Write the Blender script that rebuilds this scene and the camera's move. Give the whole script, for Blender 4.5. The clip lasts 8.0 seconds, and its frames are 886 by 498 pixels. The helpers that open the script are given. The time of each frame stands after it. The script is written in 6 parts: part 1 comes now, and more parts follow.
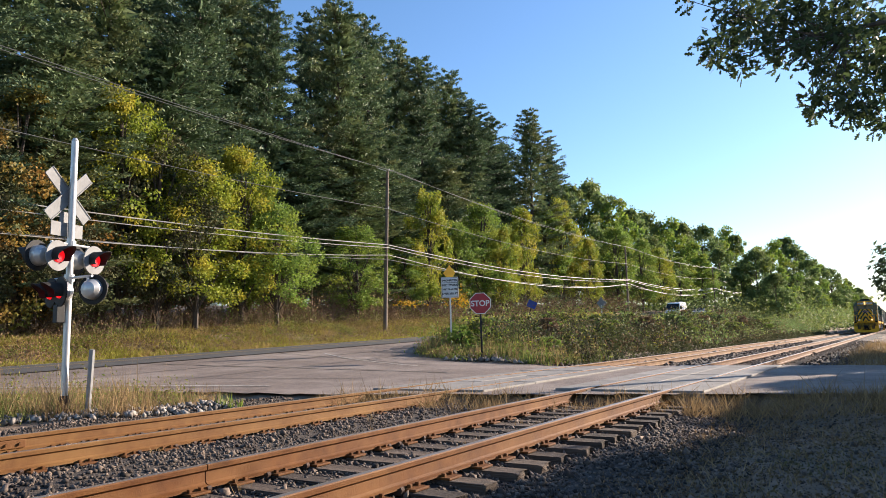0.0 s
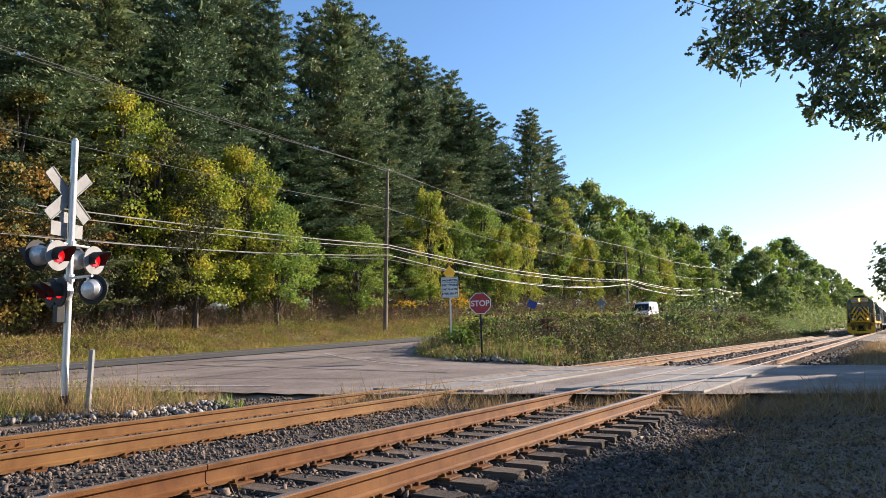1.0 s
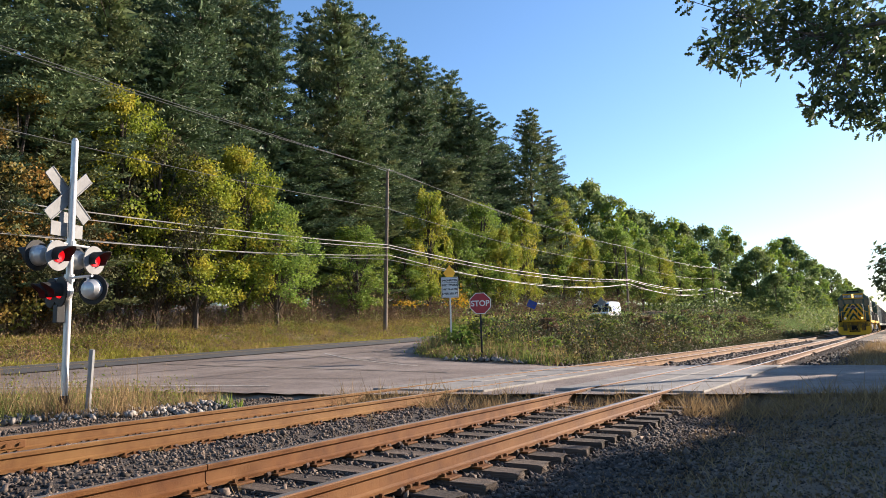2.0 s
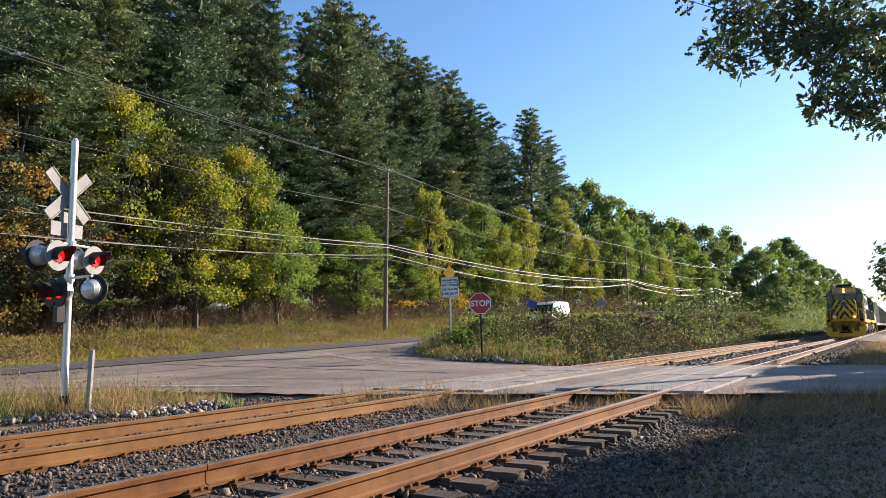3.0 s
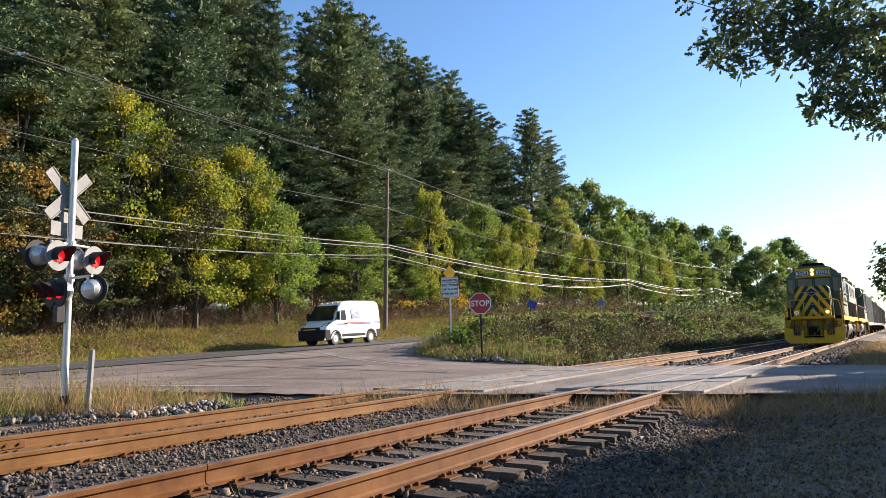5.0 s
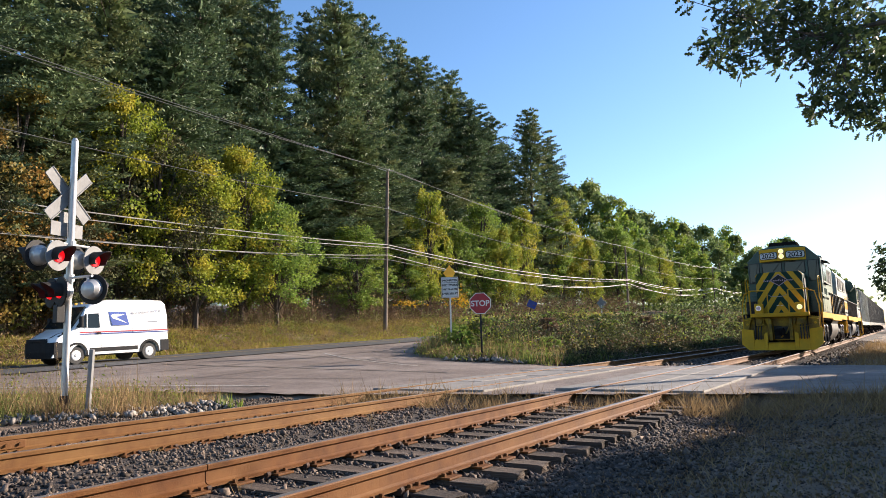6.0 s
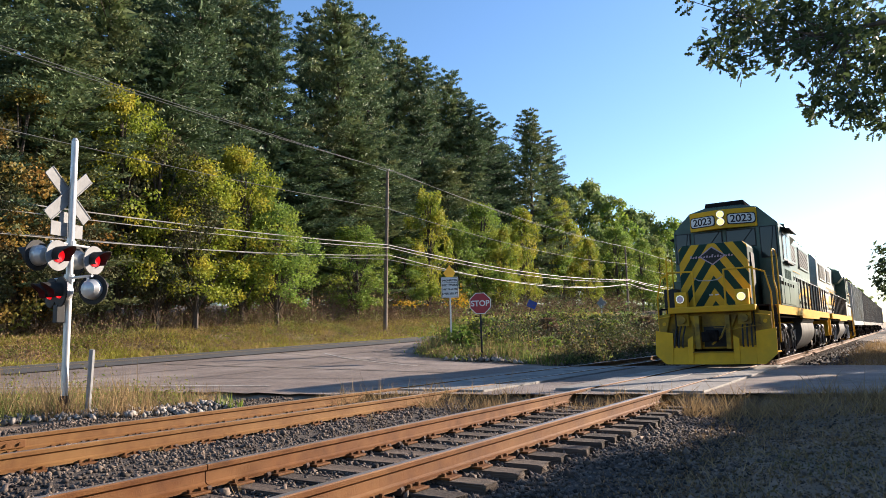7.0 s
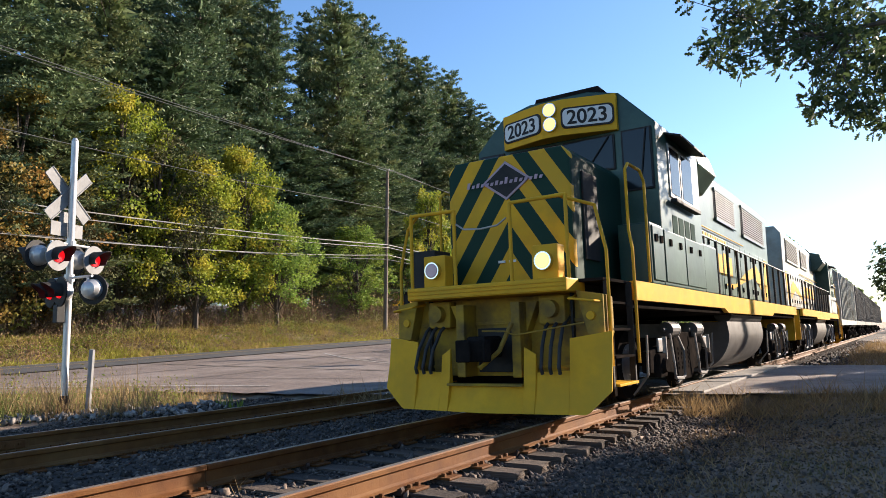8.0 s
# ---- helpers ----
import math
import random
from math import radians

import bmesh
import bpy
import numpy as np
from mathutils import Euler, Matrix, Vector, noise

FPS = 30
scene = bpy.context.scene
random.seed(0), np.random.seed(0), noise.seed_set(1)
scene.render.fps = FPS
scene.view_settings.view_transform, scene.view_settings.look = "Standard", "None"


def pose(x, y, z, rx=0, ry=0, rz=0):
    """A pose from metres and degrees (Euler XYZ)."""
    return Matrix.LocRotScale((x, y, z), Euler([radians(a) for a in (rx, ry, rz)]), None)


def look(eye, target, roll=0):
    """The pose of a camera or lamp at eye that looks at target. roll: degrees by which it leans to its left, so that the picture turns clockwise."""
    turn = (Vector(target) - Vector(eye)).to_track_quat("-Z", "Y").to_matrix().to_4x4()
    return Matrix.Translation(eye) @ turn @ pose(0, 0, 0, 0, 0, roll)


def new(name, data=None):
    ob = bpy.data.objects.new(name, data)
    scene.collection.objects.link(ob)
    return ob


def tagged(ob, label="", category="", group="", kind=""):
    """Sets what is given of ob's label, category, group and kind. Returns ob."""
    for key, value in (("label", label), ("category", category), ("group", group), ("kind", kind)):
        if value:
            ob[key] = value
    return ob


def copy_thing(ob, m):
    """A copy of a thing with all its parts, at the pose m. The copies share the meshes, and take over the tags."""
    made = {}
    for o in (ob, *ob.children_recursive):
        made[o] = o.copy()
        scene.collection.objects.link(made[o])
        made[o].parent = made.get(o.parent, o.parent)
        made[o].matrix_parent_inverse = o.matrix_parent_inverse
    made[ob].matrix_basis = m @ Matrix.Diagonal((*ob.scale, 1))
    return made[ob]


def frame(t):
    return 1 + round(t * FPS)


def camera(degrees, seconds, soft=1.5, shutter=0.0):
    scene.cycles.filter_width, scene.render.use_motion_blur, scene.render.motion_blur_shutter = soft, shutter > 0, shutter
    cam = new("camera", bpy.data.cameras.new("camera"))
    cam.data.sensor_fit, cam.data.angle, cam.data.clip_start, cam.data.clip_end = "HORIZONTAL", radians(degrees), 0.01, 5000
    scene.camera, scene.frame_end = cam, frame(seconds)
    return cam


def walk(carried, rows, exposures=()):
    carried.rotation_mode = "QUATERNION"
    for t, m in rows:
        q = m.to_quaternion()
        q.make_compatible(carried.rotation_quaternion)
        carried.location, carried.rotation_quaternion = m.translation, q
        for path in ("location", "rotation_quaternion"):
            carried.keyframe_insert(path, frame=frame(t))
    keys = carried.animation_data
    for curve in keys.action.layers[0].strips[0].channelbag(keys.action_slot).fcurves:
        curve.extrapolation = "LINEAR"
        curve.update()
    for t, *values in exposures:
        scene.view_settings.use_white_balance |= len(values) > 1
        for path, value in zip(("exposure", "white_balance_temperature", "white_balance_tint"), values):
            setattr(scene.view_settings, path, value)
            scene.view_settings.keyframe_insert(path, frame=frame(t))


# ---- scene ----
# ---- camera ----
EYE = Vector((4.2535, 0.0, 0.9878))
YAW, PITCH, ROLL = radians(33.143), radians(7.351), -1.678
AIM = EYE + Vector((-math.sin(YAW) * math.cos(PITCH), math.cos(YAW) * math.cos(PITCH), math.sin(PITCH))) * 10
cam = camera(65.175, 8.0, soft=0.5)
walk(cam, [(0.0, look(EYE, AIM, ROLL)), (8.0, look(EYE, AIM, ROLL))], exposures=[(0.0, 1.42, 6300, 15), (6.0, 1.43, 6300, 15), (8.0, 1.52, 6300, 15)])

# ---- light ----
SUN_AZ, SUN_EL = radians(29.5), radians(20.0)
world = bpy.data.worlds.new("sky")
scene.world = world
world.use_nodes = True
wn = world.node_tree.nodes
sky = wn.new("ShaderNodeTexSky")
sky.sky_type, sky.sun_disc = "NISHITA", False
sky.sun_elevation, sky.sun_rotation = SUN_EL, SUN_AZ
sky.air_density, sky.dust_density, sky.ozone_density = 1.1, 0.3, 3.4
wn["Background"].inputs["Strength"].default_value = 0.085
tone = wn.new("ShaderNodeHueSaturation")
tone.inputs["Saturation"].default_value, tone.inputs["Hue"].default_value = 1.08, 0.5
world.node_tree.links.new(sky.outputs[0], tone.inputs["Color"])
world.node_tree.links.new(tone.outputs[0], wn["Background"].inputs["Color"])
sun_data = bpy.data.lights.new("sun", "SUN")
sun_data.energy, sun_data.angle, sun_data.color = 5.0, radians(0.6), (1.0, 0.85, 0.66)
sun = new("sun", sun_data)
SUN_DIR = Vector((math.sin(SUN_AZ) * math.cos(SUN_EL), math.cos(SUN_AZ) * math.cos(SUN_EL), math.sin(SUN_EL)))
sun.matrix_world = look(SUN_DIR * 300, (0, 0, 0))


# ---- materials ----
def material(name, color, color2=None, rough=0.7, metal=0.0, scale=4.0, bump=0.0, bump_scale=30.0, spread=(0.35, 0.65),
             color3=None, scale3=0.6, translucent=0.0, island=0.0, objvar=0.0, coat=0.0, spec=0.5, stretch=(1, 1, 1)):
    """Two scales of noise between two or three colours, a fine bump, a change of tone from piece to piece."""
    m = bpy.data.materials.new(name)
    m.use_nodes = True
    nt = m.node_tree
    n, l = nt.nodes, nt.links
    bs = n["Principled BSDF"]
    bs.inputs["Roughness"].default_value, bs.inputs["Metallic"].default_value = rough, metal
    bs.inputs["Specular IOR Level"].default_value = spec
    bs.inputs["Coat Weight"].default_value = coat
    tc = n.new("ShaderNodeTexCoord")
    mp = n.new("ShaderNodeMapping")
    mp.inputs["Scale"].default_value = stretch
    l.new(tc.outputs["Object"], mp.inputs["Vector"])

    def ramped(sc, lo, hi):
        t = n.new("ShaderNodeTexNoise")
        t.inputs["Scale"].default_value, t.inputs["Detail"].default_value, t.inputs["Roughness"].default_value = sc, 6, 0.62
        l.new(mp.outputs[0], t.inputs["Vector"])
        r = n.new("ShaderNodeMapRange")
        r.inputs["From Min"].default_value, r.inputs["From Max"].default_value = lo, hi
        l.new(t.outputs["Fac"], r.inputs["Value"])
        return r.outputs[0]

    def mixed(fac, a, b):
        x = n.new("ShaderNodeMix")
        x.data_type = "RGBA"
        if hasattr(fac, "links"):
            l.new(fac, x.inputs[0])
        else:
            x.inputs[0].default_value = fac
        for k, v in ((6, a), (7, b)):
            if hasattr(v, "links"):
                l.new(v, x.inputs[k])
            else:
                x.inputs[k].default_value = (*v, 1)
        return x.outputs[2]

    col = mixed(ramped(scale, *spread), color, color2 or tuple(c * 0.75 for c in color))
    if color3:
        col = mixed(ramped(scale3, 0.45, 0.68), col, color3)
    if island or objvar:
        src = n.new("ShaderNodeNewGeometry").outputs["Random Per Island"] if island else n.new("ShaderNodeObjectInfo").outputs["Random"]
        hs = n.new("ShaderNodeHueSaturation")
        a = island or objvar
        r = n.new("ShaderNodeMapRange")
        r.inputs["To Min"].default_value, r.inputs["To Max"].default_value = 1 - a, 1 + a
        l.new(src, r.inputs["Value"])
        l.new(r.outputs[0], hs.inputs["Value"])
        l.new(col, hs.inputs["Color"])
        col = hs.outputs[0]
    l.new(col, bs.inputs["Base Color"])
    if bump:
        t = n.new("ShaderNodeTexNoise")
        t.inputs["Scale"].default_value, t.inputs["Detail"].default_value = bump_scale, 5
        l.new(mp.outputs[0], t.inputs["Vector"])
        b = n.new("ShaderNodeBump")
        b.inputs["Strength"].default_value, b.inputs["Distance"].default_value = min(1, bump), 0.02
        l.new(t.outputs["Fac"], b.inputs["Height"])
        l.new(b.outputs[0], bs.inputs["Normal"])
    if translucent:
        tr = n.new("ShaderNodeBsdfTranslucent")
        l.new(col, tr.inputs["Color"])
        mx = n.new("ShaderNodeMixShader")
        mx.inputs[0].default_value = translucent
        l.new(bs.outputs[0], mx.inputs[1])
        l.new(tr.outputs[0], mx.inputs[2])
        l.new(mx.outputs[0], n["Material Output"].inputs["Surface"])
    return m


def glowing(name, color, strength):
    m = material(name, color, rough=0.2)
    b = m.node_tree.nodes["Principled BSDF"]
    b.inputs["Emission Color"].default_value, b.inputs["Emission Strength"].default_value = (*color, 1), strength
    return m


M = {}
M["dirt"] = material("dirt", (0.29, 0.20, 0.13), (0.13, 0.088, 0.058), 0.95, scale=5.0, bump=1.0, bump_scale=38, color3=(0.11, 0.10, 0.07), scale3=0.5)
M["asphalt"] = material("asphalt", (0.205, 0.156, 0.128), (0.082, 0.065, 0.055), 0.8, scale=7.0, bump=1.0, bump_scale=40, spread=(0.25, 0.75), color3=(0.26, 0.215, 0.185), scale3=0.3)
M["new_asphalt"] = material("new_asphalt", (0.045, 0.045, 0.047), (0.065, 0.063, 0.06), 0.8, scale=0.9, bump=0.3, bump_scale=120)
M["tar"] = material("tar", (0.018, 0.018, 0.019), rough=0.45, scale=5)
M["road_paint"] = material("road_paint", (0.55, 0.53, 0.48), (0.22, 0.21, 0.2), 0.7, scale=6)
M["yellow_paint"] = material("yellow_paint", (0.55, 0.36, 0.03), (0.3, 0.2, 0.04), 0.7, scale=5)
M["concrete"] = material("concrete", (0.25, 0.232, 0.208), (0.16, 0.148, 0.134), 0.8, scale=1.6, bump=0.3, bump_scale=70, color3=(0.15, 0.14, 0.13), scale3=0.8, objvar=0.12)
M["rust"] = material("rust", (0.14, 0.054, 0.0145), (0.09, 0.034, 0.010), 0.66, 0.0, spec=0.2, scale=7, bump=0.25, bump_scale=90, color3=(0.18, 0.082, 0.026), scale3=1.3)
M["rust_pale"] = material("rust_pale", (0.165, 0.078, 0.024), (0.12, 0.053, 0.017), 0.66, 0.0, spec=0.2, scale=7, bump=0.25, bump_scale=90, color3=(0.2, 0.105, 0.036), scale3=1.3)
M["rust_dark"] = material("rust_dark", (0.10, 0.048, 0.026), (0.05, 0.028, 0.02), 0.85, scale=14, bump=0.4, bump_scale=90, objvar=0.25)
M["rail_head"] = material("rail_head", (0.50, 0.44, 0.39), (0.36, 0.29, 0.24), 0.42, 0.85, scale=5, stretch=(6, 0.3, 6))
M["tie_wood"] = material("tie_wood", (0.08, 0.055, 0.038), (0.04, 0.029, 0.022), 0.9, scale=3.0, bump=0.9, bump_scale=22, objvar=0.35, stretch=(0.35, 4, 4), color3=(0.115, 0.082, 0.058), scale3=1.1)
M["stone"] = material("stone", (0.145, 0.108, 0.082), (0.04, 0.031, 0.025), 0.9, scale=14, island=0.8)
M["gravel"] = material("gravel", (0.075, 0.056, 0.042), (0.022, 0.017, 0.014), 0.95, scale=28, bump=1.0, bump_scale=36, color3=(0.05, 0.042, 0.035), scale3=1.2)
M["pale_stone"] = material("pale_stone", (0.27, 0.24, 0.21), (0.10, 0.09, 0.08), 0.85, scale=12, island=0.7)
M["galvanized"] = material("galvanized", (0.55, 0.55, 0.54), (0.42, 0.42, 0.42), 0.42, 0.55, scale=3, bump=0.1)
M["white_paint"] = material("white_paint", (0.66, 0.65, 0.62), (0.56, 0.55, 0.53), 0.5, scale=3)
M["black_paint"] = material("black_paint", (0.018, 0.018, 0.019), (0.03, 0.028, 0.026), 0.7, scale=5, spec=0.25)
M["sign_back"] = material("sign_back", (0.24, 0.24, 0.237), (0.18, 0.18, 0.18), 0.8, 0.0, scale=4, bump=0.1)
M["sign_red"] = material("sign_red", (0.36, 0.016, 0.022), (0.27, 0.014, 0.02), 0.5, scale=3)
M["sign_yellow"] = material("sign_yellow", (0.78, 0.40, 0.01), (0.7, 0.35, 0.01), 0.5, scale=3)
M["sign_blue"] = material("sign_blue", (0.02, 0.05, 0.28), (0.02, 0.04, 0.2), 0.5, scale=3)
M["red_lens"] = glowing("red_lens", (0.75, 0.008, 0.012), 0.45)
M["dull_lens"] = material("dull_lens", (0.30, 0.03, 0.02), rough=0.25)
M["pole_wood"] = material("pole_wood", (0.19, 0.145, 0.11), (0.11, 0.085, 0.066), 0.9, scale=3, bump=0.5, stretch=(5, 5, 0.4))
M["cable"] = material("cable", (0.10, 0.10, 0.10), rough=0.5, scale=1)
M["bright_cable"] = material("bright_cable", (0.5, 0.47, 0.42), rough=0.35, metal=0.5, scale=1)
M["bark"] = material("bark", (0.085, 0.066, 0.05), (0.045, 0.036, 0.03), 0.95, scale=5, bump=0.8, bump_scale=18, stretch=(3, 3, 0.6))
M["twig"] = material("twig", (0.24, 0.155, 0.095), (0.13, 0.09, 0.06), 0.9, scale=2)
LEAF = dict(rough=0.6, island=0.38, scale=0.35, spec=0.3)
M["pine"] = material("pine", (0.17, 0.23, 0.10), (0.09, 0.14, 0.07), translucent=0.2, color3=(0.19, 0.19, 0.07), scale3=0.25, **LEAF)
M["pine_dark"] = material("pine_dark", (0.125, 0.18, 0.085), (0.07, 0.11, 0.06), translucent=0.19, **LEAF)
M["leaf_green"] = material("leaf_green", (0.20, 0.30, 0.05), (0.12, 0.20, 0.04), translucent=0.45, color3=(0.28, 0.31, 0.04), scale3=0.4, **LEAF)
M["leaf_yellow"] = material("leaf_yellow", (0.27, 0.32, 0.03), (0.17, 0.24, 0.03), translucent=0.44, color3=(0.38, 0.30, 0.03), scale3=0.45, **LEAF)
M["leaf_orange"] = material("leaf_orange", (0.32, 0.15, 0.04), (0.2, 0.18, 0.035), translucent=0.42, color3=(0.12, 0.16, 0.03), scale3=0.3, **LEAF)
M["leaf_gold"] = material("leaf_gold", (0.50, 0.30, 0.015), (0.4, 0.25, 0.02), translucent=0.4, **LEAF)
M["leaf_far"] = material("leaf_far", (0.15, 0.215, 0.065), (0.10, 0.155, 0.055), translucent=0.45, color3=(0.22, 0.24, 0.065), scale3=0.15, **LEAF)
M["oak_leaf"] = material("oak_leaf", (0.06, 0.085, 0.03), (0.04, 0.06, 0.022), translucent=0.4, **LEAF)
M["grass"] = material("grass", (0.34, 0.31, 0.05), (0.20, 0.21, 0.035), translucent=0.4, color3=(0.34, 0.24, 0.09), scale3=0.5, rough=0.7, island=0.4, scale=0.8, spec=0.2)
M["weed"] = material("weed", (0.17, 0.22, 0.04), (0.12, 0.17, 0.035), translucent=0.42, color3=(0.26, 0.2, 0.08), scale3=0.35, rough=0.7, island=0.45, scale=0.5, spec=0.2)
M["dry_weed"] = material("dry_weed", (0.36, 0.25, 0.12), (0.25, 0.165, 0.08), translucent=0.3, rough=0.8, island=0.4, scale=1.5, spec=0.2)
M["fresh_weed"] = material("fresh_weed", (0.20, 0.26, 0.03), (0.15, 0.2, 0.03), translucent=0.4, rough=0.6, island=0.3, scale=2)
M["brush"] = material("brush", (0.26, 0.16, 0.08), (0.15, 0.095, 0.055), translucent=0.2, color3=(0.10, 0.10, 0.03), scale3=0.4, rough=0.85, island=0.45, scale=0.6)
# dark green-brown leaves, deepened by the shade of the slope facing off the sun
M["scrub"] = material("scrub", (0.085, 0.105, 0.036), (0.085, 0.07, 0.038), translucent=0.22, color3=(0.05, 0.06, 0.025), scale3=0.4, rough=0.75, island=0.5, scale=0.5, spec=0.2)
M["loco_yellow"] = material("loco_yellow", (0.68, 0.365, 0.022), (0.56, 0.30, 0.022), 0.5, spec=0.08, scale=2.2, bump=0.06, bump_scale=12, color3=(0.52, 0.31, 0.03), scale3=1.1)
# grime plus the shade under the anticlimber, both put into the yellow
M["shaded_dirty_yellow"] = material("shaded_dirty_yellow", (0.40, 0.25, 0.025), (0.24, 0.155, 0.035), 0.65, spec=0.1, scale=3.0, bump=0.15, bump_scale=20, color3=(0.10, 0.07, 0.035), scale3=2.0)
M["loco_green"] = material("loco_green", (0.016, 0.056, 0.042), (0.011, 0.042, 0.033), 0.33, scale=1.6, bump=0.12, bump_scale=5, spec=0.35, color3=(0.05, 0.10, 0.07), scale3=0.9)
M["faded_silver"] = material("faded_silver", (0.36, 0.38, 0.35), (0.24, 0.26, 0.24), 0.45, scale=1.2, bump=0.1, bump_scale=6, color3=(0.2, 0.17, 0.12), scale3=0.8)
M["grime"] = material("grime", (0.012, 0.011, 0.0105), (0.024, 0.02, 0.018), 0.65, scale=4, bump=0.3, bump_scale=30, spec=0.0)
M["steel"] = material("steel", (0.32, 0.31, 0.30), (0.2, 0.19, 0.18), 0.45, 0.5, scale=3, bump=0.1)
M["tank_grey"] = material("tank_grey", (0.10, 0.094, 0.09), (0.05, 0.046, 0.043), 0.5, 0.1, spec=0.2, scale=1.8)
M["rubber"] = material("rubber", (0.014, 0.014, 0.014), (0.025, 0.024, 0.023), 0.7, scale=6)
M["glass_dark"] = material("glass_dark", (0.012, 0.016, 0.018), rough=0.08, scale=1, spec=0.35)
M["lamp_on"] = glowing("lamp_on", (1.0, 0.52, 0.13), 0.95)
M["lamp_dim"] = glowing("lamp_dim", (0.34, 0.25, 0.30), 0.06)
M["chrome"] = material("chrome", (0.7, 0.68, 0.66), rough=0.15, metal=1.0, scale=1)
M["hopper_grey"] = material("hopper_grey", (0.085, 0.088, 0.09), (0.055, 0.057, 0.06), 0.6, scale=0.8, color3=(0.09, 0.07, 0.055), scale3=0.5, stretch=(1, 1, 0.3))
M["van_white"] = material("van_white", (0.80, 0.80, 0.79), (0.74, 0.74, 0.73), 0.22, scale=1.0, coat=0.6)
M["van_black"] = material("van_black", (0.016, 0.016, 0.017), (0.024, 0.024, 0.024), 0.7, scale=4, spec=0.15)
M["van_blue"] = material("van_blue", (0.02, 0.06, 0.30), rough=0.35, scale=2)
M["van_red"] = material("van_red", (0.5, 0.02, 0.03), rough=0.35, scale=2)
M["faint_print"] = material("faint_print", (0.09, 0.12, 0.11), rough=0.6, scale=2, spec=0.0)
M["grey_print"] = material("grey_print", (0.35, 0.36, 0.38), rough=0.5, scale=2)
M["car_silver"] = material("car_silver", (0.5, 0.52, 0.54), rough=0.25, metal=0.5, scale=2, coat=0.6)
M["sign_pink"] = material("sign_pink", (0.42, 0.30, 0.36), rough=0.5, scale=3)


def chevrons():
    """Yellow and dark green stripes that meet in a peak on the middle line of the nose."""
    m = M["loco_yellow"].copy()
    m.name = "nose_stripes"
    n, l = m.node_tree.nodes, m.node_tree.links
    bs = n["Principled BSDF"]
    old = bs.inputs["Base Color"].links[0].from_socket
    tc = n.new("ShaderNodeTexCoord")
    sp = n.new("ShaderNodeSeparateXYZ")
    l.new(tc.outputs["Object"], sp.inputs[0])

    def calc(op, a, b=None):
        k = n.new("ShaderNodeMath")
        k.operation = op
        for i, v in enumerate((a, b)):
            if v is None:
                continue
            if hasattr(v, "links"):
                l.new(v, k.inputs[i])
            else:
                k.inputs[i].default_value = v
        return k.outputs[0]

    u = calc("ADD", sp.outputs["Z"], calc("MULTIPLY", calc("ABSOLUTE", sp.outputs["X"]), 1.5))
    f = calc("FRACT", calc("DIVIDE", calc("SUBTRACT", u, 1.81), 0.70))
    front = calc("LESS_THAN", sp.outputs["Y"], 0.80)
    dark = calc("MAXIMUM", calc("GREATER_THAN", f, 0.5), calc("SUBTRACT", 1.0, front))
    mx = n.new("ShaderNodeMix")
    mx.data_type = "RGBA"
    l.new(dark, mx.inputs[0])
    l.new(old, mx.inputs[6])
    mx.inputs[7].default_value = (0.012, 0.04, 0.028, 1)
    l.new(mx.outputs[2], bs.inputs["Base Color"])
    return m


M["nose_stripes"] = chevrons()


# ---- mesh tools ----
def box(bm, x0, x1, y0, y1, z0, z1, bevel=0.0, m=None):
    r = bmesh.ops.create_cube(bm, size=1.0)
    vs = r["verts"]
    for v in vs:
        v.co = Vector((x0 + (v.co.x + 0.5) * (x1 - x0), y0 + (v.co.y + 0.5) * (y1 - y0), z0 + (v.co.z + 0.5) * (z1 - z0)))
        if m:
            v.co = m @ v.co
    if bevel:
        es = list({e for v in vs for e in v.link_edges})
        bmesh.ops.bevel(bm, geom=es, offset=bevel, segments=2, profile=0.6, affect="EDGES")
    return bm


def rod(bm, a, b, r, r2=None, seg=10):
    a, b = Vector(a), Vector(b)
    d = b - a
    m = Matrix.Translation((a + b) / 2) @ d.to_track_quat("Z", "Y").to_matrix().to_4x4()
    bmesh.ops.create_cone(bm, cap_ends=True, segments=seg, radius1=r, radius2=r if r2 is None else r2, depth=d.length, matrix=m)
    return bm


def pipe(bm, pts, r, seg=8):
    pts = [Vector(q) for q in pts]
    for a, b in zip(pts, pts[1:]):
        rod(bm, a, b, r, seg=seg)
    for q in pts[1:-1]:
        bmesh.ops.create_icosphere(bm, subdivisions=1, radius=r * 1.02, matrix=Matrix.Translation(q))
    return bm


def slab(bm, outline, axis, a, b, bevel=0.0):
    """A flat outline of (u, v) pushed from a to b along an axis: x takes (y, z), y takes (x, z), z takes (x, y)."""
    def place(u, v, w):
        return {"x": (w, u, v), "y": (u, w, v), "z": (u, v, w)}[axis]
    lo = [bm.verts.new(place(u, v, a)) for u, v in outline]
    hi = [bm.verts.new(place(u, v, b)) for u, v in outline]
    n = len(outline)
    fs = [bm.faces.new(lo), bm.faces.new(hi[::-1])]
    for i in range(n):
        fs.append(bm.faces.new((lo[i], hi[i], hi[(i + 1) % n], lo[(i + 1) % n])))
    bmesh.ops.recalc_face_normals(bm, faces=fs)
    if bevel:
        es = list({e for f in fs for e in f.edges})
        bmesh.ops.bevel(bm, geom=es, offset=bevel, segments=2, profile=0.6, affect="EDGES")
    return bm


def part(name, bm, mat, parent=None, label="", smooth=False):
    """One bmesh as one mesh object under its thing."""
    me = bpy.data.meshes.new(name)
    bm.to_mesh(me)
    bm.free()
    return link(name, me, mat, parent, label, smooth)


